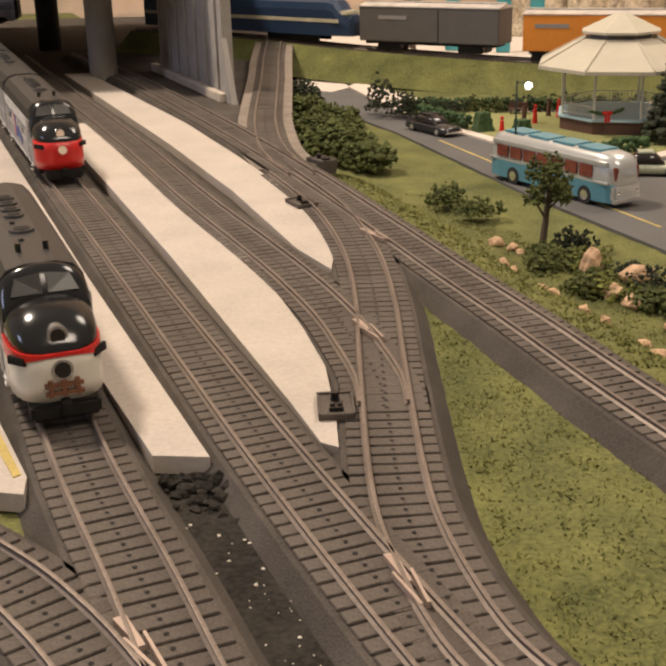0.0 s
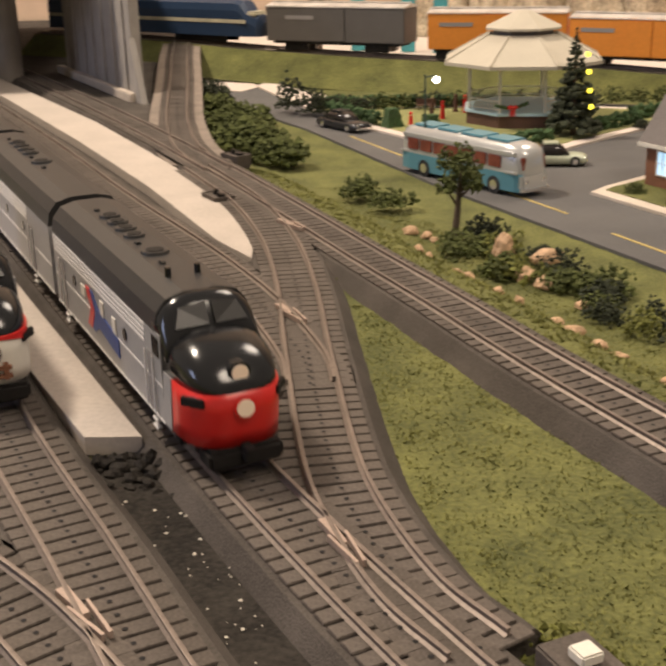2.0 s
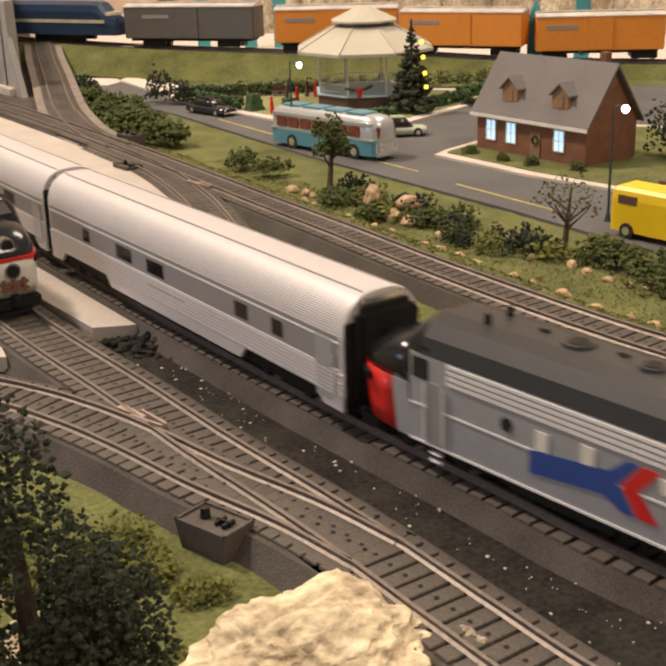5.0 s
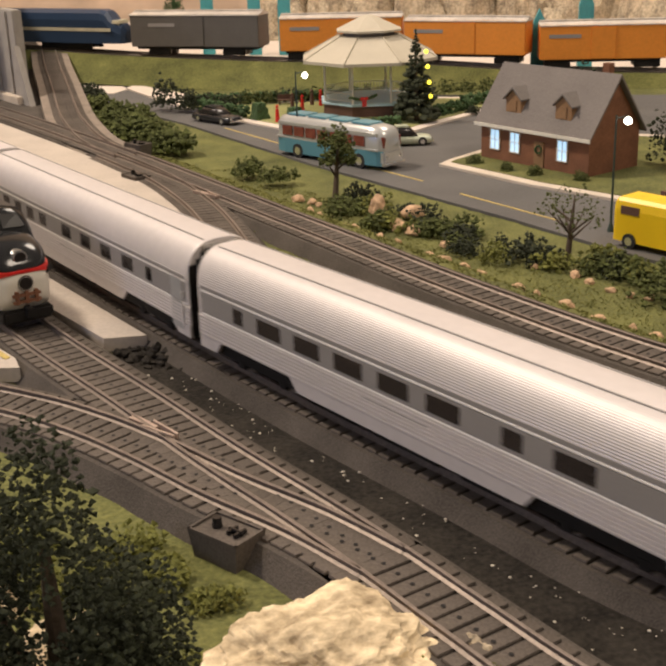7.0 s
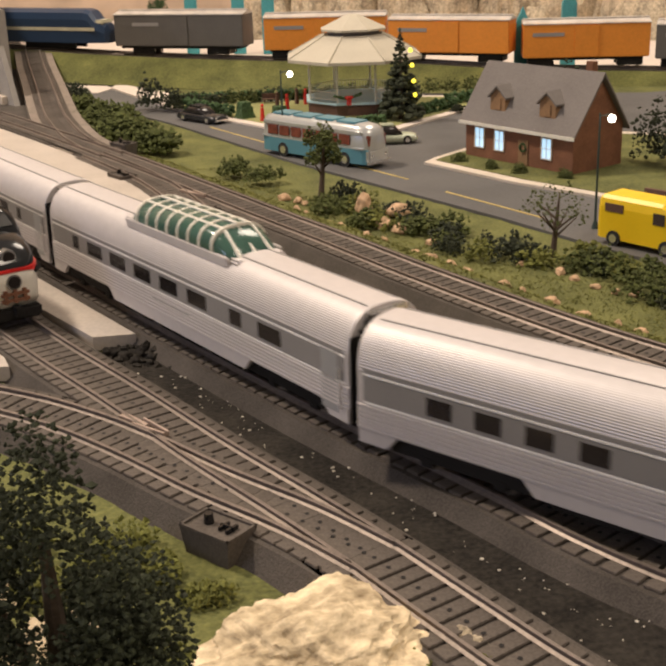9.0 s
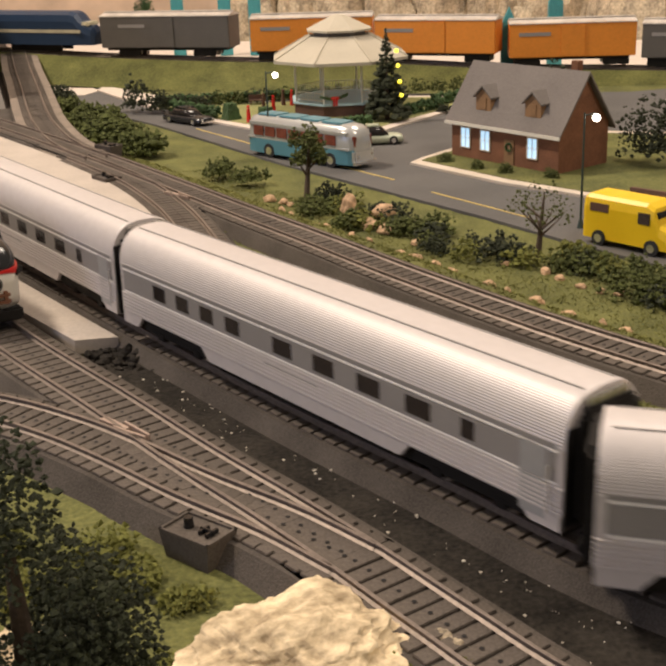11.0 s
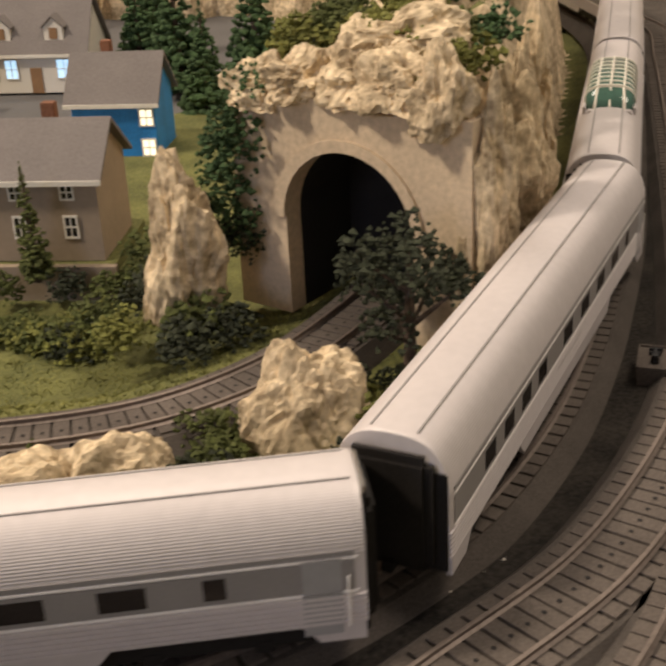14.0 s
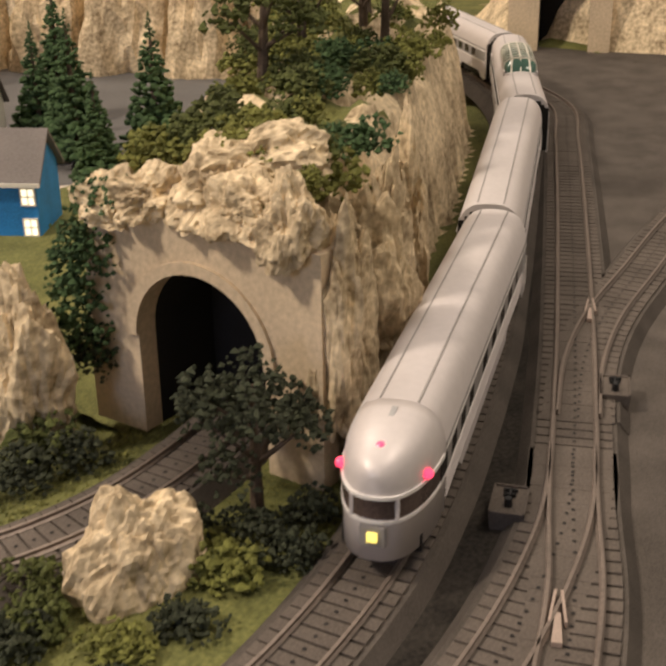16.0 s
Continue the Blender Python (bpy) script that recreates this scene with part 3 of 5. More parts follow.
bush(60, 215, -12, 13, 8, "leaf2", 110)
bush(80, 190, -12, 12, 8, "leaf2", 110)
tree(114, 655, -26, 54, 13, "leaf", 300, 0.5, 2.0, "bushy small tree by the street", 5)
tree(207, 457, -26, 48, 17, "leaf", 110, 0.4, 1.2, "thin open-branched small tree by the street", 3, 9)


def tufts(n):
    """Thousands of tiny fibres over the open grass beside the main line."""
    line_a = np.array([(p.x, p.y) for p in LINE_A])
    line_c = np.array([(p.x, p.y) for p in LINE_C])
    verts, faces = [], []
    while len(faces) < n:
        x, y = random.uniform(-20, 420), random.uniform(40, 800)
        d = side_of_main(x, y)
        if not (22 < d < 118 or -130 < d < -21):
            continue
        if d > 0 and y > 430 and d > 100:
            continue
        if d < 0:
            da = np.hypot(line_a[:, 0] - x, line_a[:, 1] - y)
            i = int(da.argmin())
            if da[i] < 25 or i + 1 >= len(line_a):
                continue
            u, v = line_a[i + 1] - line_a[i], np.array((x, y)) - line_a[i]
            if u[0] * v[1] - u[1] * v[0] < 0 or np.hypot(line_c[:, 0] - x, line_c[:, 1] - y).min() < 24:
                continue
            if y > 215 and x < 30:
                continue
        z = ground_height(x, y) - 0.6
        for _ in range(4):
            a, h, w = random.uniform(0, math.tau), random.uniform(0.7, 1.8), random.uniform(0.4, 0.9)
            ox, oy = x + random.gauss(0, 1.2), y + random.gauss(0, 1.2)
            k = len(verts)
            verts += [mm(ox - w * math.cos(a), oy - w * math.sin(a), z), mm(ox + w * math.cos(a), oy + w * math.sin(a), z), mm(ox + random.gauss(0, 1.0), oy + random.gauss(0, 1.0), z + h)]
            faces.append((k, k + 1, k + 2))
    mesh = bpy.data.meshes.new("grass_tufts")
    mesh.from_pydata(verts, [], faces)
    mesh.materials.append(M["tuft"])
    tagged(new("grass_tufts", mesh), "short dull green fibres of model grass", "grass", kind="stuff")


tufts(60000)

# low rocks and bushes between the two curves
for n, (x, y, rx, ry, rz, a) in enumerate(((160, 172, 32, 12, 13, -48), (131, 158, 36, 15, 14, -52), (204, 104, 27, 17, 22, -30), (233, 86, 24, 15, 21, -25), (300, 60, 24, 17, 34, -15), (112, 192, 16, 10, 9, 0))):
    rock(x, y, -10, rx, ry, rz, "rock", a, 0.28, 20 + n, "low ochre plaster rock between the curved tracks")
for x, y, r, h in ((120, 195, 13, 8), (135, 165, 13, 9), (190, 128, 14, 10), (186, 92, 13, 9), (228, 120, 12, 8), (262, 66, 16, 12), (275, 80, 15, 14), (250, 60, 15, 11), (318, 40, 18, 14), (290, 30, 14, 8), (225, 60, 12, 7), (338, 28, 16, 12), (272, 40, 14, 9), (330, 62, 12, 14), (168, 90, 14, 8), (150, 120, 15, 9), (195, 62, 13, 7), (232, 36, 14, 7), (255, 24, 13, 6), (100, 215, 13, 8), (92, 170, 13, 8), (360, 34, 14, 12), (345, 48, 12, 10)):
    bush(x, y, -10, r, h, random.choice(("leaf", "leaf2", "dark_leaf")), 110)
tree(354, 52, -10, 64, 24, "dark_leaf", 420, 0.45, 2.2, "dark ragged tree in front of the tunnel mouth", 0, 9)


# ---- tunnel and hill ----
def portal(name, x, y, rz, half, spring, wide0, wide1, top, thick, label, floor=-10):
    """A concrete face with an arched opening; the face looks along -x of its own space."""
    t = thing(name, x, y, 0, rz, label, "tunnel portal")
    bm = bmesh.new()
    arch = [(-half, floor)] + [(half * math.cos(a), spring + half * math.sin(a)) for a in [math.pi - k * math.pi / 20 for k in range(21)]] + [(half, floor)]
    outer = [(-wide0, floor), (-wide0, top * 0.55), (-wide0 + 6, top)] + [(-wide0 + 6 + (wide0 + wide1 - 6) * k / 17, top + 2 * math.sin(k * 0.4)) for k in range(1, 17)] + [(wide1, top), (wide1, top * 0.5), (wide1, floor)]
    n = min(len(arch), len(outer))
    arch, outer = arch[:n - 1] + [arch[-1]], outer[:n - 1] + [outer[-1]]
    front_a = [bm.verts.new(mm(0, -a, z)) for a, z in arch]
    front_o = [bm.verts.new(mm(0, -a, z)) for a, z in outer]
    back_a = [bm.verts.new(mm(thick, -a, z)) for a, z in arch]
    back_o = [bm.verts.new(mm(thick, -a, z)) for a, z in outer]
    for i in range(n - 1):
        bm.faces.new((front_a[i], front_a[i + 1], front_o[i + 1], front_o[i]))
        bm.faces.new((front_a[i + 1], front_a[i], back_a[i], back_a[i + 1]))
        bm.faces.new((front_o[i], front_o[i + 1], back_o[i + 1], back_o[i]))
        bm.faces.new((back_o[i], back_o[i + 1], back_a[i + 1], back_a[i]))
    part("face", bm, M["concrete"], t)
    r = bmesh.new()
    ring = [(half + 5) * math.cos(math.pi - k * math.pi / 20) for k in range(21)], [spring + (half + 5) * math.sin(math.pi - k * math.pi / 20) for k in range(21)]
    loft(r, [[(-1.5, -a, z), (0, -a, z), (0, -a * half / (half + 5), spring + (z - spring) * half / (half + 5)), (-1.5, -a * half / (half + 5), spring + (z - spring) * half / (half + 5))] for a, z in zip(*ring)])
    part("arch_ring", r, M["concrete"], t)
    # short bore with its shade painted black, closed by an added black plate
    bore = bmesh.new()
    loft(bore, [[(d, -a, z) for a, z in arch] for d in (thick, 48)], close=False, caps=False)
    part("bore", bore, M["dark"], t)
    part("bore_shade_stop", solid(47, -half, floor, 50, half, spring + half), M["dark"], t)
    return t


portal("tunnel_portal", 379, 100, 3, 32, 35, 60, 58, 86, 10, "tan concrete tunnel portal with a dark arched opening")


def hill(name, outline, base, height, material, seed, label, step=9, cliff=16.0, bumpy=14.0):
    """A rocky mass over an outline: steep sides, uneven top."""
    xs, ys = [p[0] for p in outline], [p[1] for p in outline]
    bm = bmesh.new()
    edges = list(zip(outline, outline[1:] + outline[:1]))

    def inside(x, y):
        c = False
        for (x0, y0), (x1, y1) in edges:
            if (y0 > y) != (y1 > y) and x < (x1 - x0) * (y - y0) / (y1 - y0) + x0:
                c = not c
        return c

    def away(x, y):
        best = 1e9
        for (x0, y0), (x1, y1) in edges:
            dx, dy = x1 - x0, y1 - y0
            k = min(max(((x - x0) * dx + (y - y0) * dy) / (dx * dx + dy * dy), 0), 1)
            best = min(best, math.hypot(x - x0 - k * dx, y - y0 - k * dy))
        return best

    rows = []
    y = min(ys) - step
    while y < max(ys) + step:
        row, x = [], min(xs) - step
        while x < max(xs) + step:
            d = away(x, y) if inside(x, y) else -away(x, y)
            k = min(max((d + 6) / cliff, 0), 1)
            nz = noise.fractal(Vector((x, y, seed * 10)) * 0.03, 1.0, 2.0, 4)
            z = base + (height * (0.86 + 0.14 * min(max(d, 0) / 90, 1)) + bumpy * nz) * k ** 0.6 if k > 0 else base - 6
            j = Vector((noise.noise(Vector((x, y, 1)) * 0.06), noise.noise(Vector((x, y, 9)) * 0.06), 0)) * step * 0.9 * (1 if k < 1 else 0.3)
            row.append(bm.verts.new(mm(x + j.x, y + j.y, z)))
            x += step
        rows.append(row)
        y += step
    for a, b in zip(rows, rows[1:]):
        for i in range(len(a) - 1):
            f = bm.faces.new((a[i], a[i + 1], b[i + 1], b[i]))
            f.normal_update()
            f.material_index = 1 if f.normal.z > 0.8 else 0
    ob = part(name, bm, [M[material], M["grass"]])
    return tagged(ob, label, "rock hill")


hill("rock_hill", [(388, 56), (446, 70), (449, 150), (407, 154), (433, 175), (533, 250), (713, 340), (900, 430), (1000, 450), (1000, 400), (940, 318), (860, 268), (700, 192), (556, 124), (443, 72), (386, 46)], -10, 106, "rock", 1, "ochre plaster rock hill over the tunnel with scrub on top", 7, 20, 18)
hill("far_hill", [(1315, 225), (1285, 392), (1420, 540), (1800, 680), (2400, 740), (2600, 300), (1700, 40), (1420, 100)], -12, 210, "rock", 2, "distant plaster rock hill with a tunnel at its foot", 40, 60, 30)
hill("back_hill", [(770, 1487), (956, 1354), (1169, 1195), (1369, 982), (1488, 1248), (1355, 1647), (877, 1820)], -24, 140, "rock_grey", 3, "pale plaster cliff behind the village", 26, 40, 24)
portal("far_tunnel_portal", 1255, 372, 25, 27, 62, 60, 50, 150, 20, "tall tan concrete tunnel portal with a dark opening")
portal("back_tunnel_portal", 760, 880, 42, 32, 34, 80, 80, 150, 16, "tan arched tunnel portal behind the village", -28)
for n, (x, y, z, rx, ry, rz) in enumerate(((387, 126, 90, 19, 13, 13), (399, 104, 93, 26, 18, 18), (389, 82, 92, 22, 15, 15), (384, 56, 88, 12, 11, 22), (392, 45, 34, 11, 10, 62), (412, 52, 34, 15, 10, 60), (345, 164, 12, 16, 17, 46), (385, 148, 86, 17, 14, 13), (440, 64, 42, 20, 10, 48), (415, 96, 104, 26, 20, 14), (478, 80, 40, 24, 10, 50), (520, 98, 38, 24, 10, 54))):
    rock(x, y, z, rx, ry, rz, "rock", n * 37, 0.45, 60 + n, "craggy ochre rock on the hillside")
for k in range(230):
    x, y = random.uniform(390, 800), random.uniform(60, 400)
    if y < 74 + max(x - 443, 0) * 0.46 or y > 110 + (x - 379) * 0.7:
        continue
    bush(x, y, 90 + random.uniform(-4, 8), random.uniform(12, 22), random.uniform(10, 19), random.choice(("leaf", "leaf2", "leaf2", "leaf2", "hedge")), 110)
for x, y, z, r, h, m in ((391, 66, 84, 10, 12, "leaf2"), (386, 72, 92, 9, 10, "leaf2"), (408, 146, 88, 17, 15, "leaf2"), (388, 154, 72, 17, 22, "hedge"), (376, 158, 40, 17, 36, "hedge"), (370, 152, 58, 15, 26, "hedge"), (380, 146, 84, 14, 16, "hedge"), (368, 160, 18, 16, 30, "hedge"), (402, 112, 104, 15, 13, "leaf2"), (412, 92, 104, 15, 12, "leaf2"), (420, 130, 102, 18, 16, "leaf"), (400, 142, 100, 16, 14, "leaf2"), (426, 108, 108, 18, 15, "leaf2"), (438, 86, 100, 16, 14, "leaf"), (396, 60, 100, 10, 12, "leaf2"), (372, 154, 10, 13, 30, "dark_leaf"), (335, 150, -12, 20, 24, "leaf"), (322, 145, -12, 16, 18, "dark_leaf"), (312, 170, -12, 15, 16, "leaf2"), (338, 132, -12, 14, 20, "dark_leaf"), (345, 185, -14, 18, 26, "dark_leaf"), (325, 195, -14, 16, 16, "leaf")):
    bush(x, y, z, r, h, m, 130)
for x, y in ((560, 215), (640, 250), (720, 260), (670, 210), (780, 300)):
    tree(x, y, 90, 80, 30, "leaf", 200, 0.5, 3.5, "bare-stemmed tree on the hilltop", 4)
for x, y, h in ((690, 520, 120), (740, 480, 115), (780, 640, 120), (640, 440, 90), (720, 600, 100)):
    conifer(x, y, -24, h, h * 0.24, "hedge")


# ---- town ----
slab("street", [(-120, 1700), (-30, 1215), (25, 1080), (47, 1029), (95, 881), (127, 780), (182, 640), (215, 556), (244, 470), (268, 410), (300, 372), (330, 372), (1000, 520), (1000, 1000), (560, 1000), (300, 1120), (60, 1130), (20, 1300), (-60, 1700)], -30, -25, "asphalt", "grey model asphalt street with a side road", "street")
slab("park_kerb", [(8, 1300), (28, 1225), (62, 1104), (107, 1001), (135, 945), (190, 858), (215, 862), (268, 908), (345, 968), (420, 1030), (300, 1090), (120, 1118), (20, 1330)], -25, -23.2, "pavewhite", "pale pavement with a kerb round the park", "pavement")
slab("park_lawn", [(58, 1130), (76, 1090), (118, 1003), (146, 950), (196, 872), (212, 874), (262, 918), (338, 975), (400, 1030), (290, 1080), (130, 1108)], -24, -22.6, "lawn", "pale yellow-green park lawn", "lawn")
slab("corner_kerb", [(221, 738), (261, 643), (300, 578), (333, 482), (345, 486), (507, 609), (560, 700), (420, 800), (300, 800), (235, 752)], -25, -23.0, "kerb", "pale pavement round the corner house", "pavement")
slab("corner_lawn", [(232, 740), (270, 648), (308, 582), (340, 495), (496, 608), (540, 690), (415, 788), (302, 788), (240, 748)], -24, -22.4, "grass", "dull green garden round the corner house", "lawn")
slab("side_kerb", [(322, 380), (440, 449), (560, 520), (640, 470), (520, 330), (420, 240), (345, 290)], -25, -23, "kerb", "pale pavement beside the side road", "pavement")
slab("side_lawn", [(335, 372), (445, 440), (555, 508), (620, 465), (510, 335), (420, 255), (352, 296)], -24, -22.2, "grass", "dull green garden beside the side road", "lawn")
slab("plaza", [(-52, 1300), (-10, 1270), (10, 1300), (-10, 1420), (-52, 1560)], -26, -24.4, "pavewhite", "pale plaster ground beside the street", "pavement")
for x0, y0, x1, y1 in ((336, 435, 483, 546), (82, 985, 122, 870), (150, 800, 192, 690), (205, 640, 240, 545)):
    d = Vector((y1 - y0, x0 - x1)).normalized() * 0.9
    slab("street_line", [(x0 - d.x, y0 - d.y), (x1 - d.x, y1 - d.y), (x1 + d.x, y1 + d.y), (x0 + d.x, y0 + d.y)], -25, -24.7, "yellow_line", "yellow line painted on the street", "marking")


def gazebo(x, y):
    t = thing("bandstand", x, y, -23, 10, "octagonal park bandstand with pale roof, blue floor and wreath", "bandstand")
    part("base", cyl(bmesh.new(), 0, 0, 0, 11, 52, 52, 8), M["brown"], t)
    part("floor", cyl(bmesh.new(), 0, 0, 11, 13, 54, 54, 8), M["gazfloor"], t, "pale blue floor")
    r = bmesh.new()
    cyl(r, 0, 0, 52, 55, 73, 73, 8)
    cyl(r, 0, 0, 55, 76, 72, 32, 8)
    roof = part("roof", r, M["gazroof"], t, "pale cream panelled roof")
    for k in range(8):
        a = k * math.tau / 8
        part("rib", rod(bmesh.new(), (72 * math.cos(a), 72 * math.sin(a), 55.6), (32 * math.cos(a), 32 * math.sin(a), 76.4), 0.7), M["gazroof"], roof)
    c = bmesh.new()
    cyl(c, 0, 0, 76, 80, 28, 28, 8)
    part("lantern_band", c, M["roof"], t)
    c = bmesh.new()
    cyl(c, 0, 0, 80, 82, 35, 35, 8)
    cyl(c, 0, 0, 82, 95, 34, 6, 8)
    part("lantern_roof", c, M["gazroof"], t)
    for k in range(8):
        a = k * math.tau / 8
        part("post", rod(bmesh.new(), (50 * math.cos(a), 50 * math.sin(a), 13), (50 * math.cos(a), 50 * math.sin(a), 53), 1.1), M["trim"], t)
        b = (k + 1) * math.tau / 8
        if k != 5:
            rail = bmesh.new()
            p, q = Vector((50 * math.cos(a), 50 * math.sin(a), 0)), Vector((50 * math.cos(b), 50 * math.sin(b), 0))
            for z in (15.5, 23):
                rod(rail, p + Vector((0, 0, z)), q + Vector((0, 0, z)), 0.5, 4)
            for s in range(1, 12):
                w = p.lerp(q, s / 12)
                rod(rail, w + Vector((0, 0, 15.5)), w + Vector((0, 0, 23)), 0.3, 4)
            part("railing", rail, M["trim"], t)
    for k in range(4):
        part("step", solid(48 + k * 4, -9 + 34, 0, 52 + k * 4, 9 + 34, 11 - k * 2.6), M["kerb"], t)
    w = thing("wreath", x - 20, y - 50, -4, 15, "dark green garland with a red bow on the railing", "wreath")
    g = bmesh.new()
    for k in range(26):
        u = k / 25 * 2 - 1
        ball(g, u * 15, 0, 3 * u * u, 1.7, 0.9, 1, 0.4)
    part("garland", g, M["hedge"], w)
    b = bmesh.new()
    ball(b, -2.2, -1.5, 0.5, 2.5, 0.8, 2, 0.1)
    ball(b, 2.2, -1.5, 0.5, 2.5, 0.8, 2, 0.1)
    box(b, -2.4, -2, -7, -0.4, -1, 0)
    box(b, 0.4, -2, -7, 2.4, -1, 0)
    part("bow", b, M["red"], w)


gazebo(240, 1022)


def street_lamp(x, y, z, h, rz=0):
    t = thing("street_lamp", x, y, z, rz, "dark green street lamp with a glowing globe", "street lamp", "street lamps")
    part("base", cyl(bmesh.new(), 0, 0, 0, 5, 2.4, 1.2, 10), M["post"], t)
    part("pole", cyl(bmesh.new(), 0, 0, 5, h, 0.9, 0.6, 8), M["post"], t)
    part("arm", rod(bmesh.new(), (0, 0, h - 2), (7, 0, h - 1), 0.5), M["post"], t)
    part("globe", ball(bmesh.new(), 8, 0, h - 4, 2.5, 1.0, 2), M["bulb"], t)
    return t


street_lamp(122, 822, -25, 72, 0)
street_lamp(260, 509, -25, 74, 0)


def hedge(x0, y0, x1, y1, h=11, w=9):
    d = Vector((x1 - x0, y1 - y0))
    t = thing("hedge", x0, y0, -23, math.degrees(math.atan2(d.y, d.x)), "clipped dark green hedge round the park", "hedge", "hedges")
    bm = bmesh.new()
    for k in range(int(d.length / 2.2)):
        for _ in range(5):
            ball(bm, k * 2.2, random.uniform(-w / 2, w / 2), random.uniform(1, h), 2.2, 1, 1, 0.35)
    part("leaves", bm, M["hedge"], t)


for q in ((72, 1095, 112, 1018), (140, 960, 186, 885), (190, 880, 240, 915), (290, 955, 340, 985), (60, 1128, 250, 1098), (330, 1000, 420, 1030)):
    hedge(*q)
for x, y in ((122, 1012), (150, 972)):
    t = thing("topiary", x, y, -23, 20, "clipped pyramid of dark green hedge", "topiary", "topiaries")
    bm = bmesh.new()
    loft(bm, [[(-8, -8, 0), (8, -8, 0), (8, 8, 0), (-8, 8, 0)], [(-5, -5, 16), (5, -5, 16), (5, 5, 16), (-5, 5, 16)]])
    bmesh.ops.subdivide_edges(bm, edges=bm.edges[:], cuts=4, use_grid_fill=True)
    for v in bm.verts:
        v.co += Vector((random.uniform(-1, 1), random.uniform(-1, 1), random.uniform(-1, 1))) * 0.0007
    part("leaves", bm, M["hedge"], t)
conifer(264, 938, -23, 88, 22, "dark_leaf", "dark conifer with yellow fairy lights in the park")
for z in (5, 18, 33, 47):
    t = thing("fairy_light", 262 + 13 - z * 0.09, 938 - 13 + z * 0.05, z - 3, 0, "round yellow fairy light on the park conifer", "fairy light", "fairy lights")
    part("bulb", ball(bmesh.new(), 0, 0, 0, 2.0, 1, 2), M["yellow_bulb"], t)
for x, y, m in ((190, 1075, "brown"), (198, 1068, "red"), (172, 1040, "red"), (135, 985, "red"), (165, 1058, "brown")):
    bm = cyl(bmesh.new(), 0, 0, 0, 13, 2.4, 1.6, 8)
    ball(bm, 0, 0, 15, 1.8, 1, 1)
    t = part("figurine", bm, M[m])
    t.matrix_world = pose(x * MM, y * MM, -22.6 * MM)
    tagged(t, "tiny painted model figure on the lawn", "figurine", "figurines")
t = thing("park_bench", 165, 1092, -22.6, -8, "brown park bench on the lawn", "bench")
part("seat", solid(-9, -2.5, 4, 9, 2.5, 5), M["brown"], t)
part("backrest", solid(-9, 2.5, 5, 9, 3.3, 10), M["brown"], t)
for s in (-7, 7):
    part("leg", solid(s - 0.7, -2, 0, s + 0.7, 2, 4), M["brown"], t)


# ---- houses: front looks along -y of its own space ----
def window(parent, x, z, w, h, glass="glass", y=0.0, trim="trim"):
    ob = part("window", solid(x - w / 2, y - 0.3, z - h / 2, x + w / 2, y + 0.2, z + h / 2), M[glass], parent)
    for a, b, c, d in ((-w / 2 - 1, -h / 2 - 1, w / 2 + 1, -h / 2), (-w / 2 - 1, h / 2, w / 2 + 1, h / 2 + 1), (-w / 2 - 1, -h / 2, -w / 2, h / 2), (w / 2, -h / 2, w / 2 + 1, h / 2), (-w / 2, -0.35, w / 2, 0.35), (-0.3, -h / 2, 0.3, h / 2)):
        part("window_bar", solid(x + a, y - 0.9, z + b, x + c, y, z + d), M[trim], ob)
    return ob


def house(x, y, z, rz, w, d, eave, ridge, wall, label, dormers=0, wins=(), chimney=None, door=None, dormer="dormer", over=4):
    t = thing("house", x, y, z, rz, label, "house", "")
    bm = bmesh.new()
    prof = [(0, 0), (d, 0), (d, eave), (d / 2, ridge - 2), (0, eave)]
    loft(bm, [[(sx, a, b) for a, b in prof] for sx in (0, w)])
    part("wall", bm, M[wall], t)
    r = bmesh.new()
    k = (ridge - eave) / (d / 2)
    prof = [(-over, eave - over * k), (d / 2, ridge), (d + over, eave - over * k), (d + over, eave - over * k + 2.2), (d / 2, ridge + 2.6), (-over, eave - over * k + 2.2)]
    loft(r, [[(sx, a, b) for a, b in prof] for sx in (-over, w + over)])
    roof = part("roof", r, M["roof"], t, "grey shingled roof")
    part("fascia", solid(-over, -over - 0.8, eave - over * k - 0.6, w + over, -over, eave - over * k + 2.0), M["trim"], roof)
    for n in range(dormers):
        cx = w * (0.28 + 0.46 * n)
        dm = bmesh.new()
        loft(dm, [[(cx - 8, yy, eave + 6), (cx + 8, yy, eave + 6), (cx + 8, yy, eave + 18), (cx, yy, eave + 25), (cx - 8, yy, eave + 18)] for yy in (3.5, d * 0.45)])
        ob = part("dormer", dm, M[dormer], t)
        part("dormer_window", solid(cx - 3.5, 2.9, eave + 8, cx + 3.5, 3.6, eave + 17), M["dormer"], ob)
        rr = bmesh.new()
        loft(rr, [[(cx - 10, yy, eave + 16.6), (cx, yy, eave + 25.6), (cx + 10, yy, eave + 16.6), (cx + 10, yy, eave + 18), (cx, yy, eave + 27.2), (cx - 10, yy, eave + 18)] for yy in (1.5, d * 0.48)])
        part("dormer_roof", rr, M["roof"], ob)
    for wx, wz, ww, wh, g in wins:
        window(t, wx, wz, ww, wh, g)
    if door:
        part("door", solid(door - 5, -0.8, 0, door + 5, 0.2, 21), M["dormer"], t)
    if chimney:
        part("chimney", solid(chimney - 3.5, d * 0.55, ridge - 8, chimney + 3.5, d * 0.55 + 6, ridge + 9, 0.4), M["brick"], t)
    return t


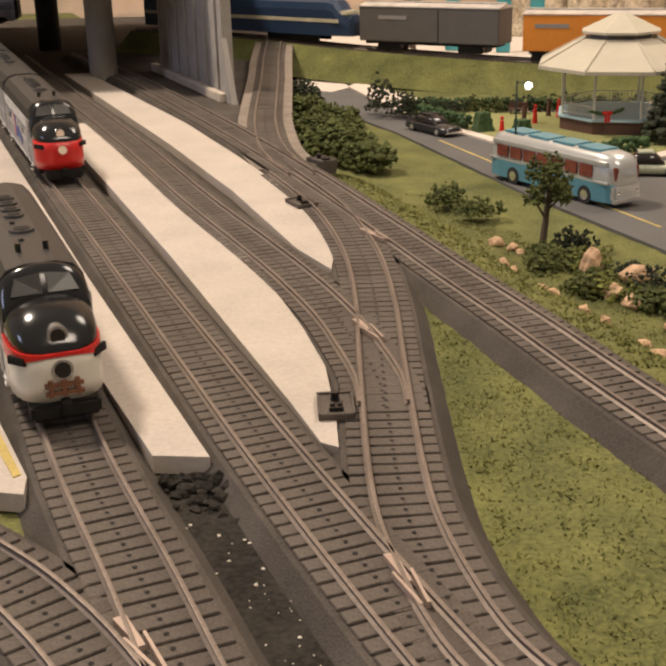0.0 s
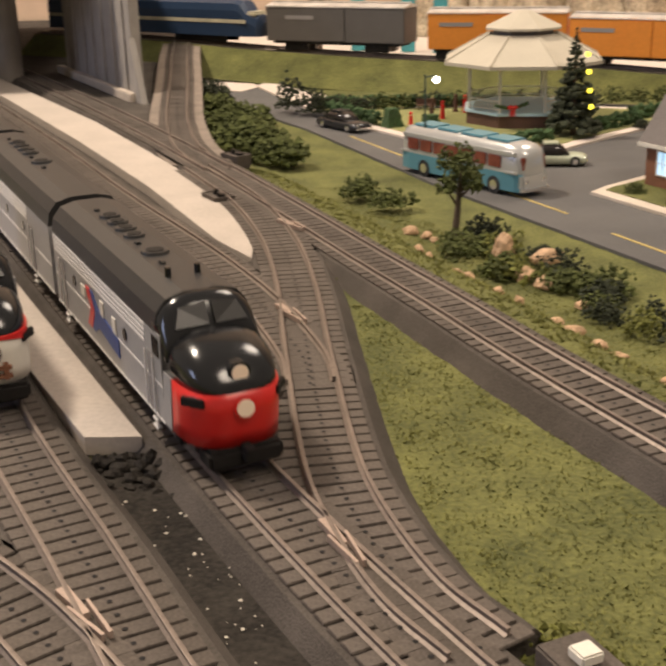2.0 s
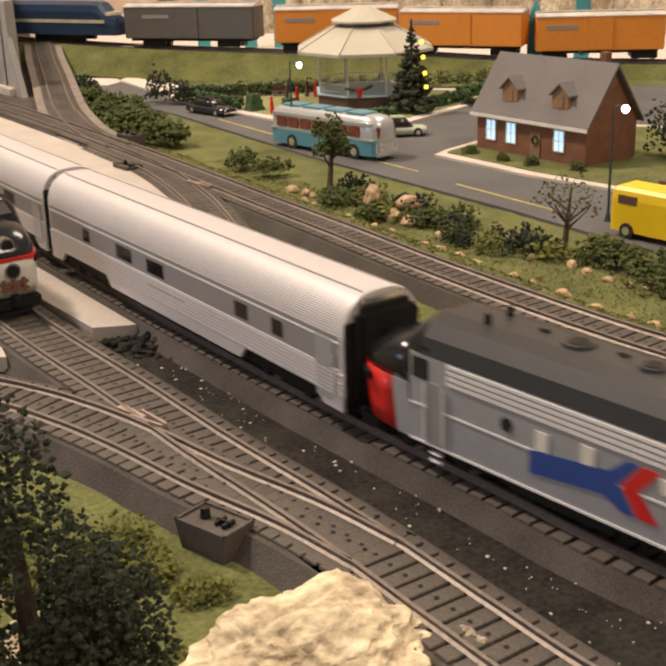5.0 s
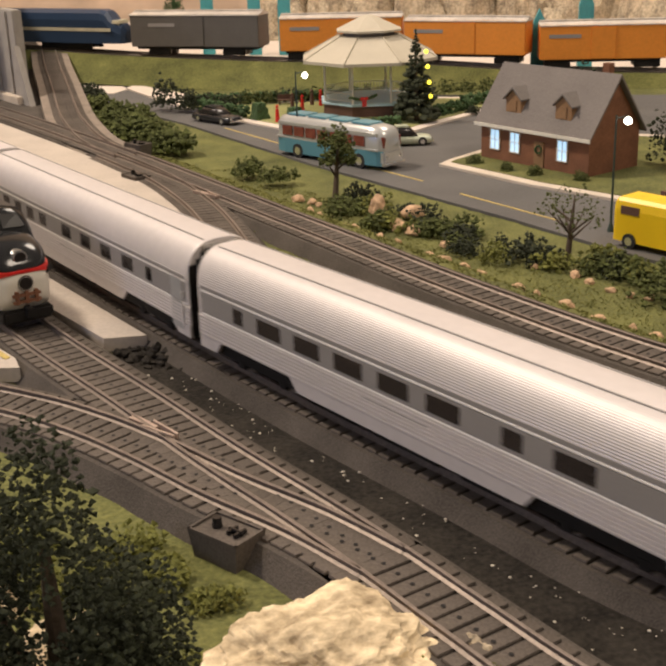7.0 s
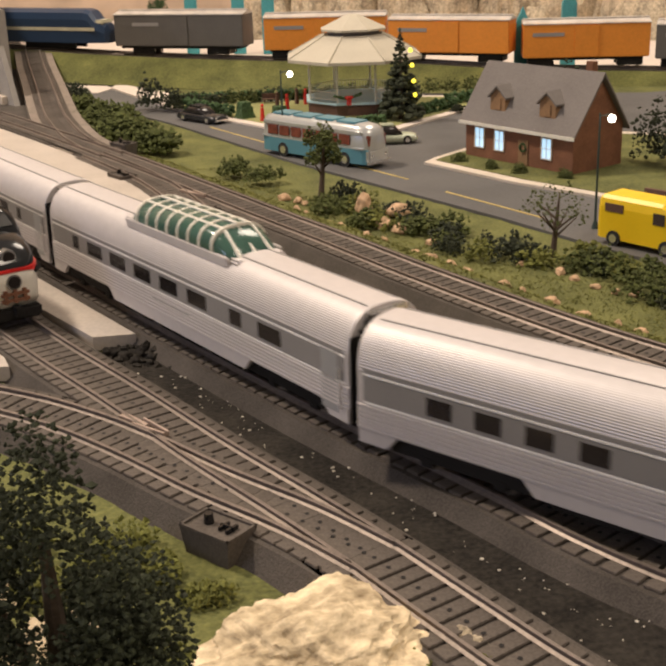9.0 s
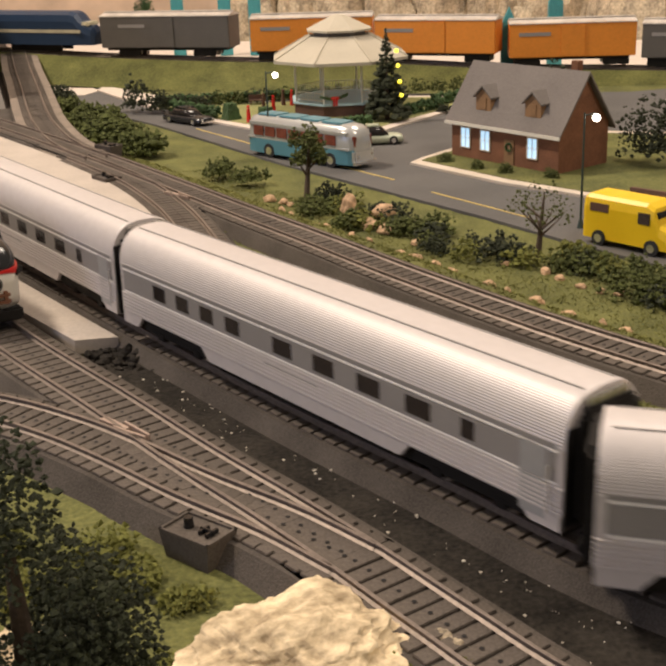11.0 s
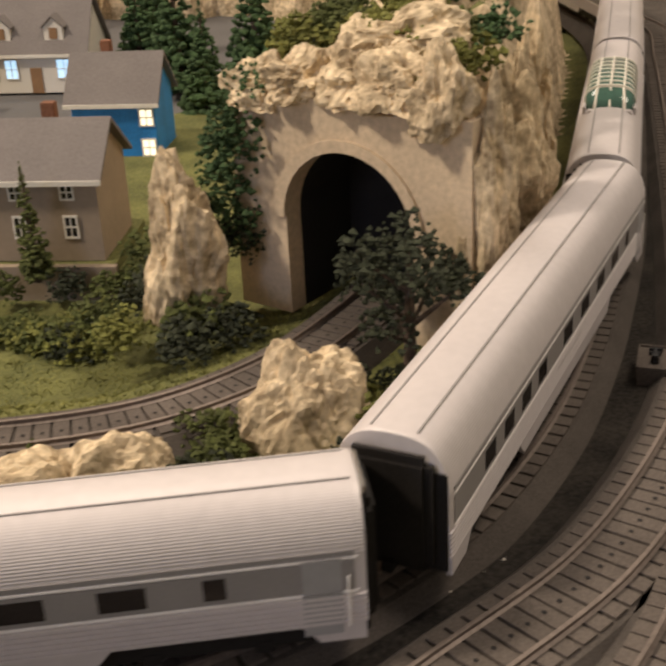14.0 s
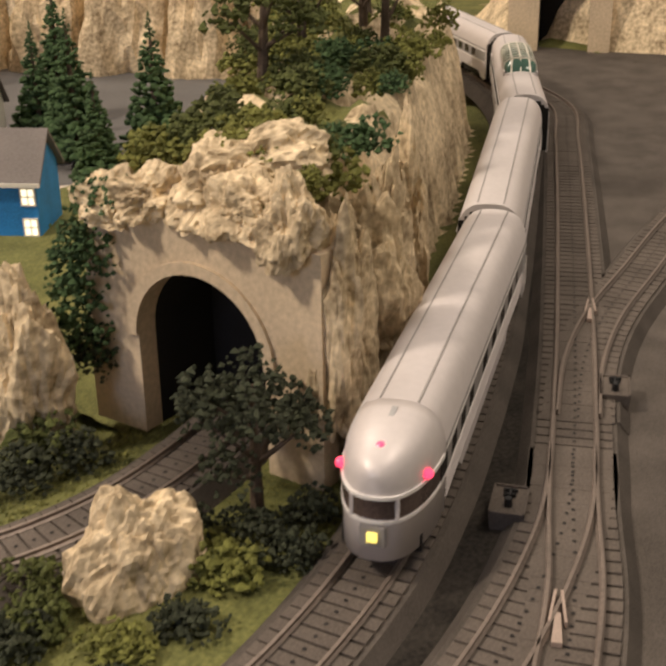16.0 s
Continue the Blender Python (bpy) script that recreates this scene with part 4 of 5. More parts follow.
house(262, 751, -23, math.degrees(math.atan2(647 - 751, 309 - 262)), 114, 58, 33, 72, "brick", "brick cape house with grey roof and lit windows", 2, ((16, 17, 9, 15, "litwin"), (38, 17, 9, 15, "litwin"), (88, 17, 9, 15, "litwin")), 100, 64)
w = thing("door_wreath", 262 + 64 * 0.412 - 1.2, 751 - 64 * 0.911 - 0.6, -8, -65.7, "small dark green wreath on the house door", "wreath")
g = bmesh.new()
for k in range(12):
    ball(g, 3 * math.cos(k * math.tau / 12), 0, 3 * math.sin(k * math.tau / 12), 1.0, 1, 1, 0.4)
part("ring", g, M["hedge"], w)
house(331, 321, -10, -57.1, 81, 52, 44, 64, "taupe", "taupe two-storey house with grey roof and white trim", 0, ((14, 18, 5.5, 10, "glass"), (40, 18, 5.5, 10, "glass"), (66, 18, 5.5, 10, "glass"), (14, 36, 5.5, 6.5, "glass"), (40, 36, 5.5, 6.5, "glass"), (66, 36, 5.5, 6.5, "glass")), 52)
slab("house_terrace", [(322, 322), (372, 244), (430, 284), (378, 366)], -30, -10.5, "grass", "raised green terrace under the taupe house", "ground")
slab("retaining_wall", [(318, 322), (370, 240), (373.5, 242.5), (321.5, 324.5)], -30, -9, "taupe", "low brown retaining wall below the house", "wall")
house(428, 690, -23, -50, 60, 60, 46, 84, "dormer", "brown house with steep grey roof and warm windows", 0, ((14, 26, 6, 11, "warmwin"), (34, 26, 6, 11, "warmwin"), (14, 8, 6, 8, "warmwin")), None)
house(474, 640, -23, -30, 52, 50, 34, 62, "wallgrey", "grey house annexe with low grey roof", 0, ((20, 16, 7, 9, "glass"),))
house(600, 676, -23, -58, 99, 60, 36, 76, "trim", "pale house with grey roof and lit windows", 2, ((15, 20, 12, 15, "litwin"), (34, 20, 10, 15, "litwin"), (80, 20, 12, 15, "litwin")), 72, 55, "trim")
house(503, 428, -24, -58, 56, 46, 46, 70, "bluewall", "bright blue house with grey roof", 0, ((50, 34, 8, 10, "warmwin"), (50, 14, 8, 10, "warmwin")), 20)
for x, y, r, h, m in ((392, 640, 20, 62, "dark_leaf"), (385, 665, 17, 50, "dark_leaf"), (415, 620, 15, 44, "leaf"), (350, 800, 16, 30, "dark_leaf"), (248, 726, 7, 8, "leaf"), (262, 690, 7, 8, "leaf"), (275, 668, 7, 9, "leaf"), (300, 640, 8, 8, "leaf")):
    bush(x, y, -24, r, h, m, 150, label="dense green tree clump beside a house")
conifer(344, 268, -14, 62, 10, "leaf", "slim green conifer before the taupe house")
for x, y, r, h in ((335, 276, 12, 14), (352, 252, 13, 16), (382, 232, 16, 30), (396, 222, 15, 26), (318, 300, 12, 10), (300, 338, 14, 13), (285, 368, 14, 12), (310, 318, 12, 10), (362, 238, 12, 14), (270, 388, 14, 12), (372, 206, 15, 22)):
    bush(x, y, -22, r, h, random.choice(("leaf", "dark_leaf")), 110)
t = thing("garden_wall", 322, 560, -23, -60, "low brown garden wall round a plot", "wall")
part("front", solid(0, 0, 0, 46, 3, 8), M["brown"], t)
part("side", solid(43, 3, 0, 46, 60, 8), M["brown"], t)


# ---- street vehicles: front looks along +x of its own space ----
def wheels(t, xs, y, r, hub="chrome"):
    for x in xs:
        for s in (-1, 1):
            w = bmesh.new()
            rod(w, (x, s * y - 1.6, r), (x, s * y + 1.6, r), r, 16)
            ob = part("wheel", w, M["tyre"], t)
            h = bmesh.new()
            rod(h, (x, s * (y + 1.2), r), (x, s * (y + 2.0), r), r * 0.55, 12)
            part("hub", h, M[hub], ob)


def shell(length, sections, n=7):
    """A body lofted along x: sections (x, half width, bottom, top, top half width)."""
    bm = bmesh.new()
    out = []
    for x, w, z0, z1, tw in sections:
        ring = [(x, -w, z0), (x, w, z0)]
        for k in range(n + 1):
            a = k / n
            ang = a * math.pi
            ring.append((x, (tw + (w - tw) * (1 - math.sin(ang))) * math.cos(ang), z0 + (z1 - z0) * (0.55 + 0.45 * math.sin(ang) ** 0.6)))
        out.append(ring)
    return loft(bm, out)


def car(x, y, rz, paint, label, l=52, w=19, z=-25, h=15):
    t = thing("car", x, y, z, rz, label, "car", "parked cars")
    part("body", shell(l, ((-l / 2, w * 0.40, 3, 8, w * 0.36), (-l / 2 + 3, w * 0.48, 2.4, 9.4, w * 0.44), (-l * 0.1, w * 0.5, 2.2, 9.8, w * 0.45), (l * 0.3, w * 0.5, 2.2, 9.2, w * 0.44), (l / 2 - 3, w * 0.48, 2.4, 8.6, w * 0.42), (l / 2, w * 0.40, 3, 7.4, w * 0.34))), M[paint], t, smooth=True)
    part("cabin", shell(l, ((-l * 0.36, w * 0.36, 8, 9.6, w * 0.32), (-l * 0.2, w * 0.42, 8, h, w * 0.32), (l * 0.06, w * 0.42, 8, h, w * 0.32), (l * 0.22, w * 0.38, 8, 9.6, w * 0.34))), M["glass"], t, "dark glazed cabin", smooth=True)
    part("roof", solid(-l * 0.2, -w * 0.31, h - 1.2, l * 0.06, w * 0.31, h + 0.3, 0.5), M[paint], t)
    part("bumper", solid(l / 2 - 0.6, -w * 0.42, 3, l / 2 + 0.8, w * 0.42, 4.6, 0.3), M["chrome"], t)
    part("bumper", solid(-l / 2 - 0.8, -w * 0.42, 3, -l / 2 + 0.6, w * 0.42, 4.6, 0.3), M["chrome"], t)
    for s in (-1, 1):
        part("headlight", ball(bmesh.new(), l / 2 - 0.3, s * w * 0.33, 6, 1.2, 1, 2), M["chrome"], t)
    wheels(t, (-l * 0.30, l * 0.31), w * 0.42, 3.9)
    return t


street_dir = math.degrees(math.atan2(739 - 848, 184 - 116))
car(80, 1022, street_dir, "blackcar", "glossy black saloon car parked on the street", 60, 21, h=16)
car(222, 836, -10, "greencar", "pale green rounded car on the side road", 46, 19, h=17)
car(381, 432, math.degrees(math.atan2(546 - 435, 483 - 336)), "tealcar", "pale teal saloon car parked at the kerb", 52, 20)


def bus(x, y, rz):
    t = thing("bus", x, y, -25, rz, "teal and silver 1950s coach bus with red interior", "bus")
    b = bmesh.new()
    prof = lambda w, top: [(-w, 4), (w, 4), (w, 17), (w * 0.95, top - 8), (w * 0.8, top - 2), (w * 0.5, top), (-w * 0.5, top), (-w * 0.8, top - 2), (-w * 0.95, top - 8), (-w, 17)]
    loft(b, [[(sx, a, c) for a, c in prof(w, top)] for sx, w, top in ((-62, 9, 30), (-59, 12.5, 33.5), (-50, 14, 35), (45, 14, 35), (56, 13, 34), (61, 10.5, 30), (62.5, 8, 26))])
    part("body", b, M["buswhite"], t, "silver upper body", smooth=True)
    lower = bmesh.new()
    loft(lower, [[(sx, a, c) for a, c in ((-w, 3.8), (w, 3.8), (w, 15.8), (-w, 15.8))] for sx, w in ((-62.3, 9.4), (-59.2, 12.9), (-50, 14.35), (45, 14.35), (56, 13.35), (61.3, 10.9))])
    part("lower_side", lower, M["teal"], t, "teal lower side")
    for k in range(4):
        part("roof_panel", solid(-52 + k * 25, -8.5, 34, -30 + k * 25, 8.5, 36, 0.8), M["teal"], t, "teal roof panel")
    bl = bmesh.new()
    box(bl, -60, -14.3, 15.5, 58, 14.3, 17.2, 0.3)
    box(bl, -58, -13.9, 26.8, 56, 13.9, 30, 0.5)
    part("silver_band", bl, M["buswhite"], t, "polished silver band")
    for k in range(7):
        for s in (-1, 1):
            part("window", solid(-52 + k * 14, s * 14.15 - 0.5, 18.5, -40 + k * 14, s * 14.15 + 0.5, 26.6, 0.3), M["buswin"], t, "red-tinted window")
    for s in (-1, 1):
        part("windscreen", solid(58.5, s * 5.5 - 5, 18, 61.6, s * 5.5 + 5, 27, 0.5), M["buswin"], t, "red-tinted windscreen")
        part("headlight", ball(bmesh.new(), 62, s * 8, 11, 1.8, 1, 2), M["chrome"], t)
    part("front_panel", solid(58, -12, 5, 63, 12, 16, 1.5), M["buswhite"], t)
    part("bumper", solid(61, -13, 4, 64.5, 13, 6.5, 0.5), M["chrome"], t)
    wheels(t, (-34, 38), 13, 6.2)


bus(150, 793, street_dir)


def van(x, y, rz):
    t = thing("van", x, y, -25, rz, "bright yellow delivery van on the street", "van")
    b = bmesh.new()
    prof = lambda w, top: [(-w, 4), (w, 4), (w, top - 7), (w * 0.93, top - 2), (w * 0.75, top), (-w * 0.75, top), (-w * 0.93, top - 2), (-w, top - 7)]
    loft(b, [[(sx, a, c) for a, c in prof(w, top)] for sx, w, top in ((-30, 11.4, 29), (-28, 12, 30.5), (14, 12, 30.5), (19, 11.8, 28), (23, 11.6, 19), (29, 11, 15.5), (30.5, 10, 12))])
    part("body", b, M["vanyellow"], t)
    for s in (-1, 1):
        part("side_window", solid(9, s * 12 - 0.4, 18, 17, s * 12 + 0.4, 25, 0.2), M["brownwin"], t)
        part("lettering", solid(-25, s * 12 - 0.35, 21, -12, s * 12 + 0.35, 26, 0), M["brown"], t, "dark block of lettering")
    part("windscreen", solid(19.2, -9.5, 19.5, 21.6, 9.5, 26, 0.3), M["glass"], t)
    part("bumper", solid(29.5, -11, 4, 31.5, 11, 6, 0.3), M["chrome"], t)
    wheels(t, (-18, 19), 11.2, 4.8)


van(271, 458, -63)

# ---- backdrop structures ----
for x, y, r, m in ((-258, 1290, 15, "pillar"), (-392, 1616, 15, "truck")):
    t = thing("pillar", x, y, -10, 0, "round grey support pillar on the platform", "pillar", "pillars")
    part("shaft", cyl(bmesh.new(), 0, 0, 0, 130, r, r, 28), M[m], t, smooth=False)
t = thing("bridge_deck", -330, 1500, 120, 0, "dark grey deck over the yard tracks", "bridge")
part("deck", solid(-330, -330, 0, 190, 420, 14), M["pillar"], t)
t = thing("abutment_wall", -204, 1353, -10, math.degrees(math.atan2(1142 - 1353, -117 + 204)), "grey panelled retaining wall beside the yard", "wall")
part("wall", solid(0, 0, 0, 244, 10, 96, 1), M["wallgrey"], t)
part("footing", solid(-20, -8, 0, 252, 0, 9, 1), M["kerb"], t)
for k in range(7):
    part("panel_rib", solid(6 + k * 36, -2, 9, 12 + k * 36, 0, 94, 0.5), M["wallgrey"], t)
b = bmesh.new()
prism(b, [(0, 0), (26, 0), (0, 60)], 0, 6)
wing = part("wing_wall", b, M["wallgrey"], t)
wing.matrix_local = pose(0.244, 0.004, 0, 90, 0, 0)


def boxcar(x, y, rz, paint, label, l=140, w=34, z=-21):
    t = thing("boxcar", x, y, z, rz, label, "boxcar", "freight cars")
    t.scale = (1.05, 1.05, 1.05)
    part("body", solid(-l / 2, -w / 2, 11, l / 2, w / 2, 48, 0.8), M[paint], t)
    r = bmesh.new()
    loft(r, [[(sx, -w / 2 - 0.6, 47.6), (sx, 0, 51), (sx, w / 2 + 0.6, 47.6), (sx, w / 2 + 0.6, 46.6), (sx, -w / 2 - 0.6, 46.6)] for sx in (-l / 2 - 0.6, l / 2 + 0.6)])
    part("roof", r, M["carroof"], t)
    part("walkway", solid(-l / 2, -3, 51, l / 2, 3, 52), M["carroof"], t)
    for s in (-1, 1):
        part("door", solid(-13, s * (w / 2 + 0.5) - 0.6, 12, 13, s * (w / 2 + 0.5) + 0.6, 45, 0.3), M[paint], t)
        part("lettering", solid(-58, s * (w / 2 + 0.2) - 0.2, 34, -24, s * (w / 2 + 0.2) + 0.2, 38), M["band"], t, "dark bar of lettering")
        for k in (-1, 1):
            tr = part("bogie", solid(k * 48 - 14, s * 11 - 2, 1.5, k * 48 + 14, s * 11 + 2, 8, 0.8), M["truck"], t)
            for x0 in (-9, 9):
                part("wheel", rod(bmesh.new(), (k * 48 + x0, s * 8 - 1, 5), (k * 48 + x0, s * 8 + 1, 5), 5, 14), M["wheel"], tr)
    part("sill", solid(-l / 2 + 6, -w / 2 + 4, 8, l / 2 - 6, w / 2 - 4, 11), M["truck"], t)
    return t


for x0, l, paint, label in ((466, 164, "greycar", "dark grey boxcar on the back track"), (648, 140, "orange", "orange refrigerator boxcar with pale roof"), (803, 140, "orange", "orange refrigerator boxcar with pale roof"), (958, 136, "orange", "orange refrigerator boxcar with pale roof"), (1112, 136, "greycar", "dark grey boxcar on the back track")):
    p, q = LINE_BACK[round((x0 - 55) / 4)], LINE_BACK[round((x0 + 55) / 4)]
    boxcar((p.x + q.x) / 2, (p.y + q.y) / 2, math.degrees(math.atan2(q.y - p.y, q.x - p.x)), paint, label, l, z=(p.z + q.z) / 2)
p, q = LINE_BACK[58], LINE_BACK[80]
t = thing("diesel_locomotive", (p.x + q.x) / 2, (p.y + q.y) / 2, (p.z + q.z) / 2, math.degrees(math.atan2(q.y - p.y, q.x - p.x)), "navy blue streamlined diesel locomotive with cream stripe", "locomotive")
b = bmesh.new()
prof = lambda w, top: [(-w, 9), (w, 9), (w, top - 12), (w * 0.85, top - 4), (w * 0.45, top), (-w * 0.45, top), (-w * 0.85, top - 4), (-w, top - 12)]
loft(b, [[(sx, a, c) for a, c in prof(w, top)] for sx, w, top in ((-260, 17, 50), (58, 17, 50), (66, 16.4, 48), (74, 15.5, 38), (88, 13, 32), (92, 9, 24))])
part("body", b, M["navy"], t, smooth=False)
for s in (-1, 1):
    part("stripe", solid(-258, s * 17.1 - 0.4, 24, 76, s * 17.1 + 0.4, 28), M["creamline"], t)
    part("bogie", solid(-40, s * 11 - 2, 1.5, 40, s * 11 + 2, 9), M["truck"], t)
part("nose_panel", solid(70, -12, 31, 86, 12, 37, 2), M["creamline"], t)
for x, y, h in ((483, 1157, 42), (153, 1615, 58), (217, 1579, 58), (257, 1556, 58), (574, 1225, 58)):
    t = thing("sign_post", x, y, -24, -15, "teal pointed building front behind the freight train", "building")
    b = bmesh.new()
    loft(b, [[(-9, yy, 0), (9, yy, 0), (9, yy, h + 20), (0, yy, h + 40), (-9, yy, h + 20)] for yy in (-4, 4)])
    part("front", b, M["tealpost"], t)
slab("white_ground", [(-640, 1840), (-80, 1530), (60, 1420), (220, 1330), (400, 1265), (540, 1170), (700, 1110), (1000, 1320), (1500, 1500), (1500, 2290), (-640, 2290)], -32, -25, "pavewhite", "pale plaster ground behind the freight line", "ground")
part_b = part("backdrop_wall", solid(-2600, 2300, -800, 3600, 2340, 2400), M["backdrop"])
tagged(part_b, "plain beige room wall behind the layout", "wall", kind="structure")
for k in range(14):
    x = 240 + k * 55
    if k < 6:
        rock(860 + k * 45, 1010 - k * 80, -26, 55, 45, random.uniform(110, 170), "rock", k * 50, 0.45, 120 + k, "craggy ochre cliff rock behind the village", 4)
    rock(x * 1.3, 1790 - k * 22, -20, random.uniform(40, 65), 40, random.uniform(70, 150), "rock_grey", 0, 0.4, 90 + k, "pale plaster cliff rock in the distance", 4)
tree(95, 1532, -26, 92, 12, "hedge", 300, 0.4, 2.0, "slim green tree beside the freight train")
for k in range(16):
    bush(60 + k * 22, 1108 - k * k * 0.1, -24, 15, 16, random.choice(("leaf", "dark_leaf")), 70, label="dark green bush row below the freight train")
for x, y, r, h in ((40, 1112, 20, 34), (58, 1095, 16, 26), (420, 900, 25, 50), (560, 860, 28, 60), (330, 960, 10, 8), (350, 925, 10, 8)):
    bush(x, y, -24, r, h, "dark_leaf", 110)


# ---- the moving train: forward is +x of each vehicle's space ----
def bogie(t, x, half=15, axles=(-12, 12)):
    for s in (-1, 1):
        f = bmesh.new()
        box(f, x - half, s * 11.5 - 1.6, 4.2, x + half, s * 11.5 + 1.6, 7.6, 0.5)
        for a in axles:
            box(f, x + a - 2.6, s * 12.2 - 1.6, 2.6, x + a + 2.6, s * 12.2 + 1.6, 6.6, 0.4)
        ob = part("bogie_frame", f, M["truck"], t)
        for a in axles:
            part("wheel", rod(bmesh.new(), (x + a, s * 8.2 - 1.1, 5.2), (x + a, s * 8.2 + 1.1, 5.2), 5.2, 16), M["wheel"], ob)


def coupler(t, x):
    part("coupler", solid(x - 3.2, -1.6, 6.5, x + 3.2, 1.6, 9.5, 0.4), M["truck"], t)


def car_ring(x, w, z0, z1, n=30, shoulder=0.60):
    ring = [(x, -w, z0), (x, w, z0), (x, w, z0 + (z1 - z0) * shoulder)]
    for k in range(1, n):
        a = k / n * math.pi
        c, s = math.cos(a), math.sin(a)
        ring.append((x, w * math.copysign(abs(c) ** 0.75, c), z0 + (z1 - z0) * (shoulder + (1 - shoulder) * s ** 0.85)))
    ring.append((x, -w, z0 + (z1 - z0) * shoulder))
    return ring


def ribbed_ring(x, w, z0, z1):
    """A coach's cross-section with a fluted lower side, a smooth window band and a fluted roof."""
    side = [(w, z0)]
    for k in range(6):
        z = 11.6 + k * 1.5
        side += [(w + 0.45, z), (w + 0.45, z + 0.8), (w - 0.05, z + 0.95), (w - 0.05, z + 1.4)]
    side += [(w, 20.9), (w, 31.2)]
    base, rise, steps = 31.4, z1 - 31.4, 56
    for k in range(1, steps):
        a = k / steps * math.pi / 2
        flute = (0.09 if k % 2 else -0.09) * max(0.0, 1 - k / 44)
        c, h = math.cos(a) ** 0.72, math.sin(a) ** 0.88
        side.append(((w + flute) * c, base + (rise + flute * 0.6) * h))
    return [(x, y, z) for y, z in side] + [(x, 0, z1)] + [(x, -y, z) for y, z in reversed(side)]


def skirt(t, x0, x1, s, w, cut0, cut1):
    """One run of side skirt between bogie openings, with sloping ends where it meets an opening."""
    bm = bmesh.new()
    a, b = (5.0 if cut0 else 0.0), (5.0 if cut1 else 0.0)
    prism(bm, [(x0 + a, 6.3), (x1 - b, 6.3), (x1, 11.7), (x0, 11.7)], -0.8, 0.8)
    ob = part("skirt", bm, M["silver"], t)
    ob.matrix_local = pose(0, s * (w - 0.5) * MM, 0, 90, 0, 0)


def coach(name, label, windows, kind=""):
    L = 250.0
    t = tagged(new(name), label, "passenger car", "passenger cars")
    w, z1 = 16.4, 47.5
    b = bmesh.new()
    tail = kind == "observation"
    back = -L / 2 + (36 if tail else 0)
    loft(b, [ribbed_ring(x, w * k, 11.0, z1 - (1 - k) * 14) for x, k in ((back, 1.0 if tail else 0.985), (back + 1.5, 1.0), (L / 2 - 1.5, 1.0), (L / 2, 0.985))])
    body = part("body", b, M["silver"], t, "fluted silver body and roof")
    start = back + (0.5 if tail else 3)
    for s in (-1, 1):
        part("window_band", solid(start, s * w - 0.3, 21.6, L / 2 - 3, s * w + 0.22, 30.2), M["band"], body, "dull grey band behind the windows")
        part("letterboard", solid(start, s * w - 0.3, 31.5, L / 2 - 3, s * w + 0.12, 33.0), M["band"], body)
        for z in (20.9, 30.8):
            part("belt_rail", solid(start, s * w - 0.4, z - 0.42, L / 2 - 2, s * w + 0.75, z + 0.42, 0.2), M["silver_line"], body)
        for wx, ww in windows:
            part("window", solid(wx - ww / 2, s * w - 0.4, 22.7, wx + ww / 2, s * w + 0.5, 29.3, 0.25), M["glass"], body, "dark window glass")
        part("nameboard", solid(-18, s * w - 0.3, 16.2, 14, s * w + 0.9, 18.2), M["band"], body, "dark bar of lettering")
        part("door", solid(L / 2 - 16, s * w - 0.4, 8.5, L / 2 - 6, s * w + 0.62, 31.2, 0.2), M["silver_dull"], body)
        part("door_window", solid(L / 2 - 13.5, s * w, 22, L / 2 - 8.5, s * w + 0.8, 29, 0.3), M["glass"], body)
        part("grab_rail", rod(bmesh.new(), (L / 2 - 4.6, s * (w + 0.8), 11), (L / 2 - 4.6, s * (w + 0.8), 26), 0.3, 5), M["silver_line"], body)
        runs = ((-L / 2 + (24 if tail else 0.5), -108, False, True), (-62, 62, True, True), (108, L / 2 - 0.5, True, False))
        for x0, x1, c0, c1 in runs:
            if x1 - x0 > 2:
                skirt(body, x0, x1, s, w, c0, c1)
        part("roof_seam", solid(start, s * 6.6 - 0.3, 46.0, L / 2 - 2, s * 6.6 + 0.3, 47.25), M["band"], body)
    if not tail:
        part("diaphragm", solid(-L / 2 - 3.6, -12.5, 8, -L / 2, 12.5, 43, 2.5), M["truck"], t, "black end diaphragm")
        part("end_wall", solid(-L / 2 - 0.6, -15.8, 7.5, -L / 2 + 0.3, 15.8, 38, 0.4), M["truck"], t)
        coupler(t, -L / 2 - 2)
    part("diaphragm", solid(L / 2, -12.5, 8, L / 2 + 3.6, 12.5, 43, 2.5), M["truck"], t, "black end diaphragm")
    part("end_wall", solid(L / 2 - 0.3, -15.8, 7.5, L / 2 + 0.6, 15.8, 38, 0.4), M["truck"], t)
    part("end_hood", solid(L / 2 - 0.2, -9, 43, L / 2 + 1.6, 9, 46, 0.6), M["chrome"], t, "bright metal hood over the end")
    part("underframe", solid(-L / 2 + 12, -13.5, 4.6, L / 2 - 4, 13.5, 11.2), M["truck"], t)
    for x, l in ((-40, 26), (0, 34), (38, 22)):
        part("equipment_box", solid(x - l / 2, -14, 2.6, x + l / 2, 14, 5, 0.5), M["truck"], t)
    for x in (-85, 85):
        bogie(t, x, 19, (-14, 14))
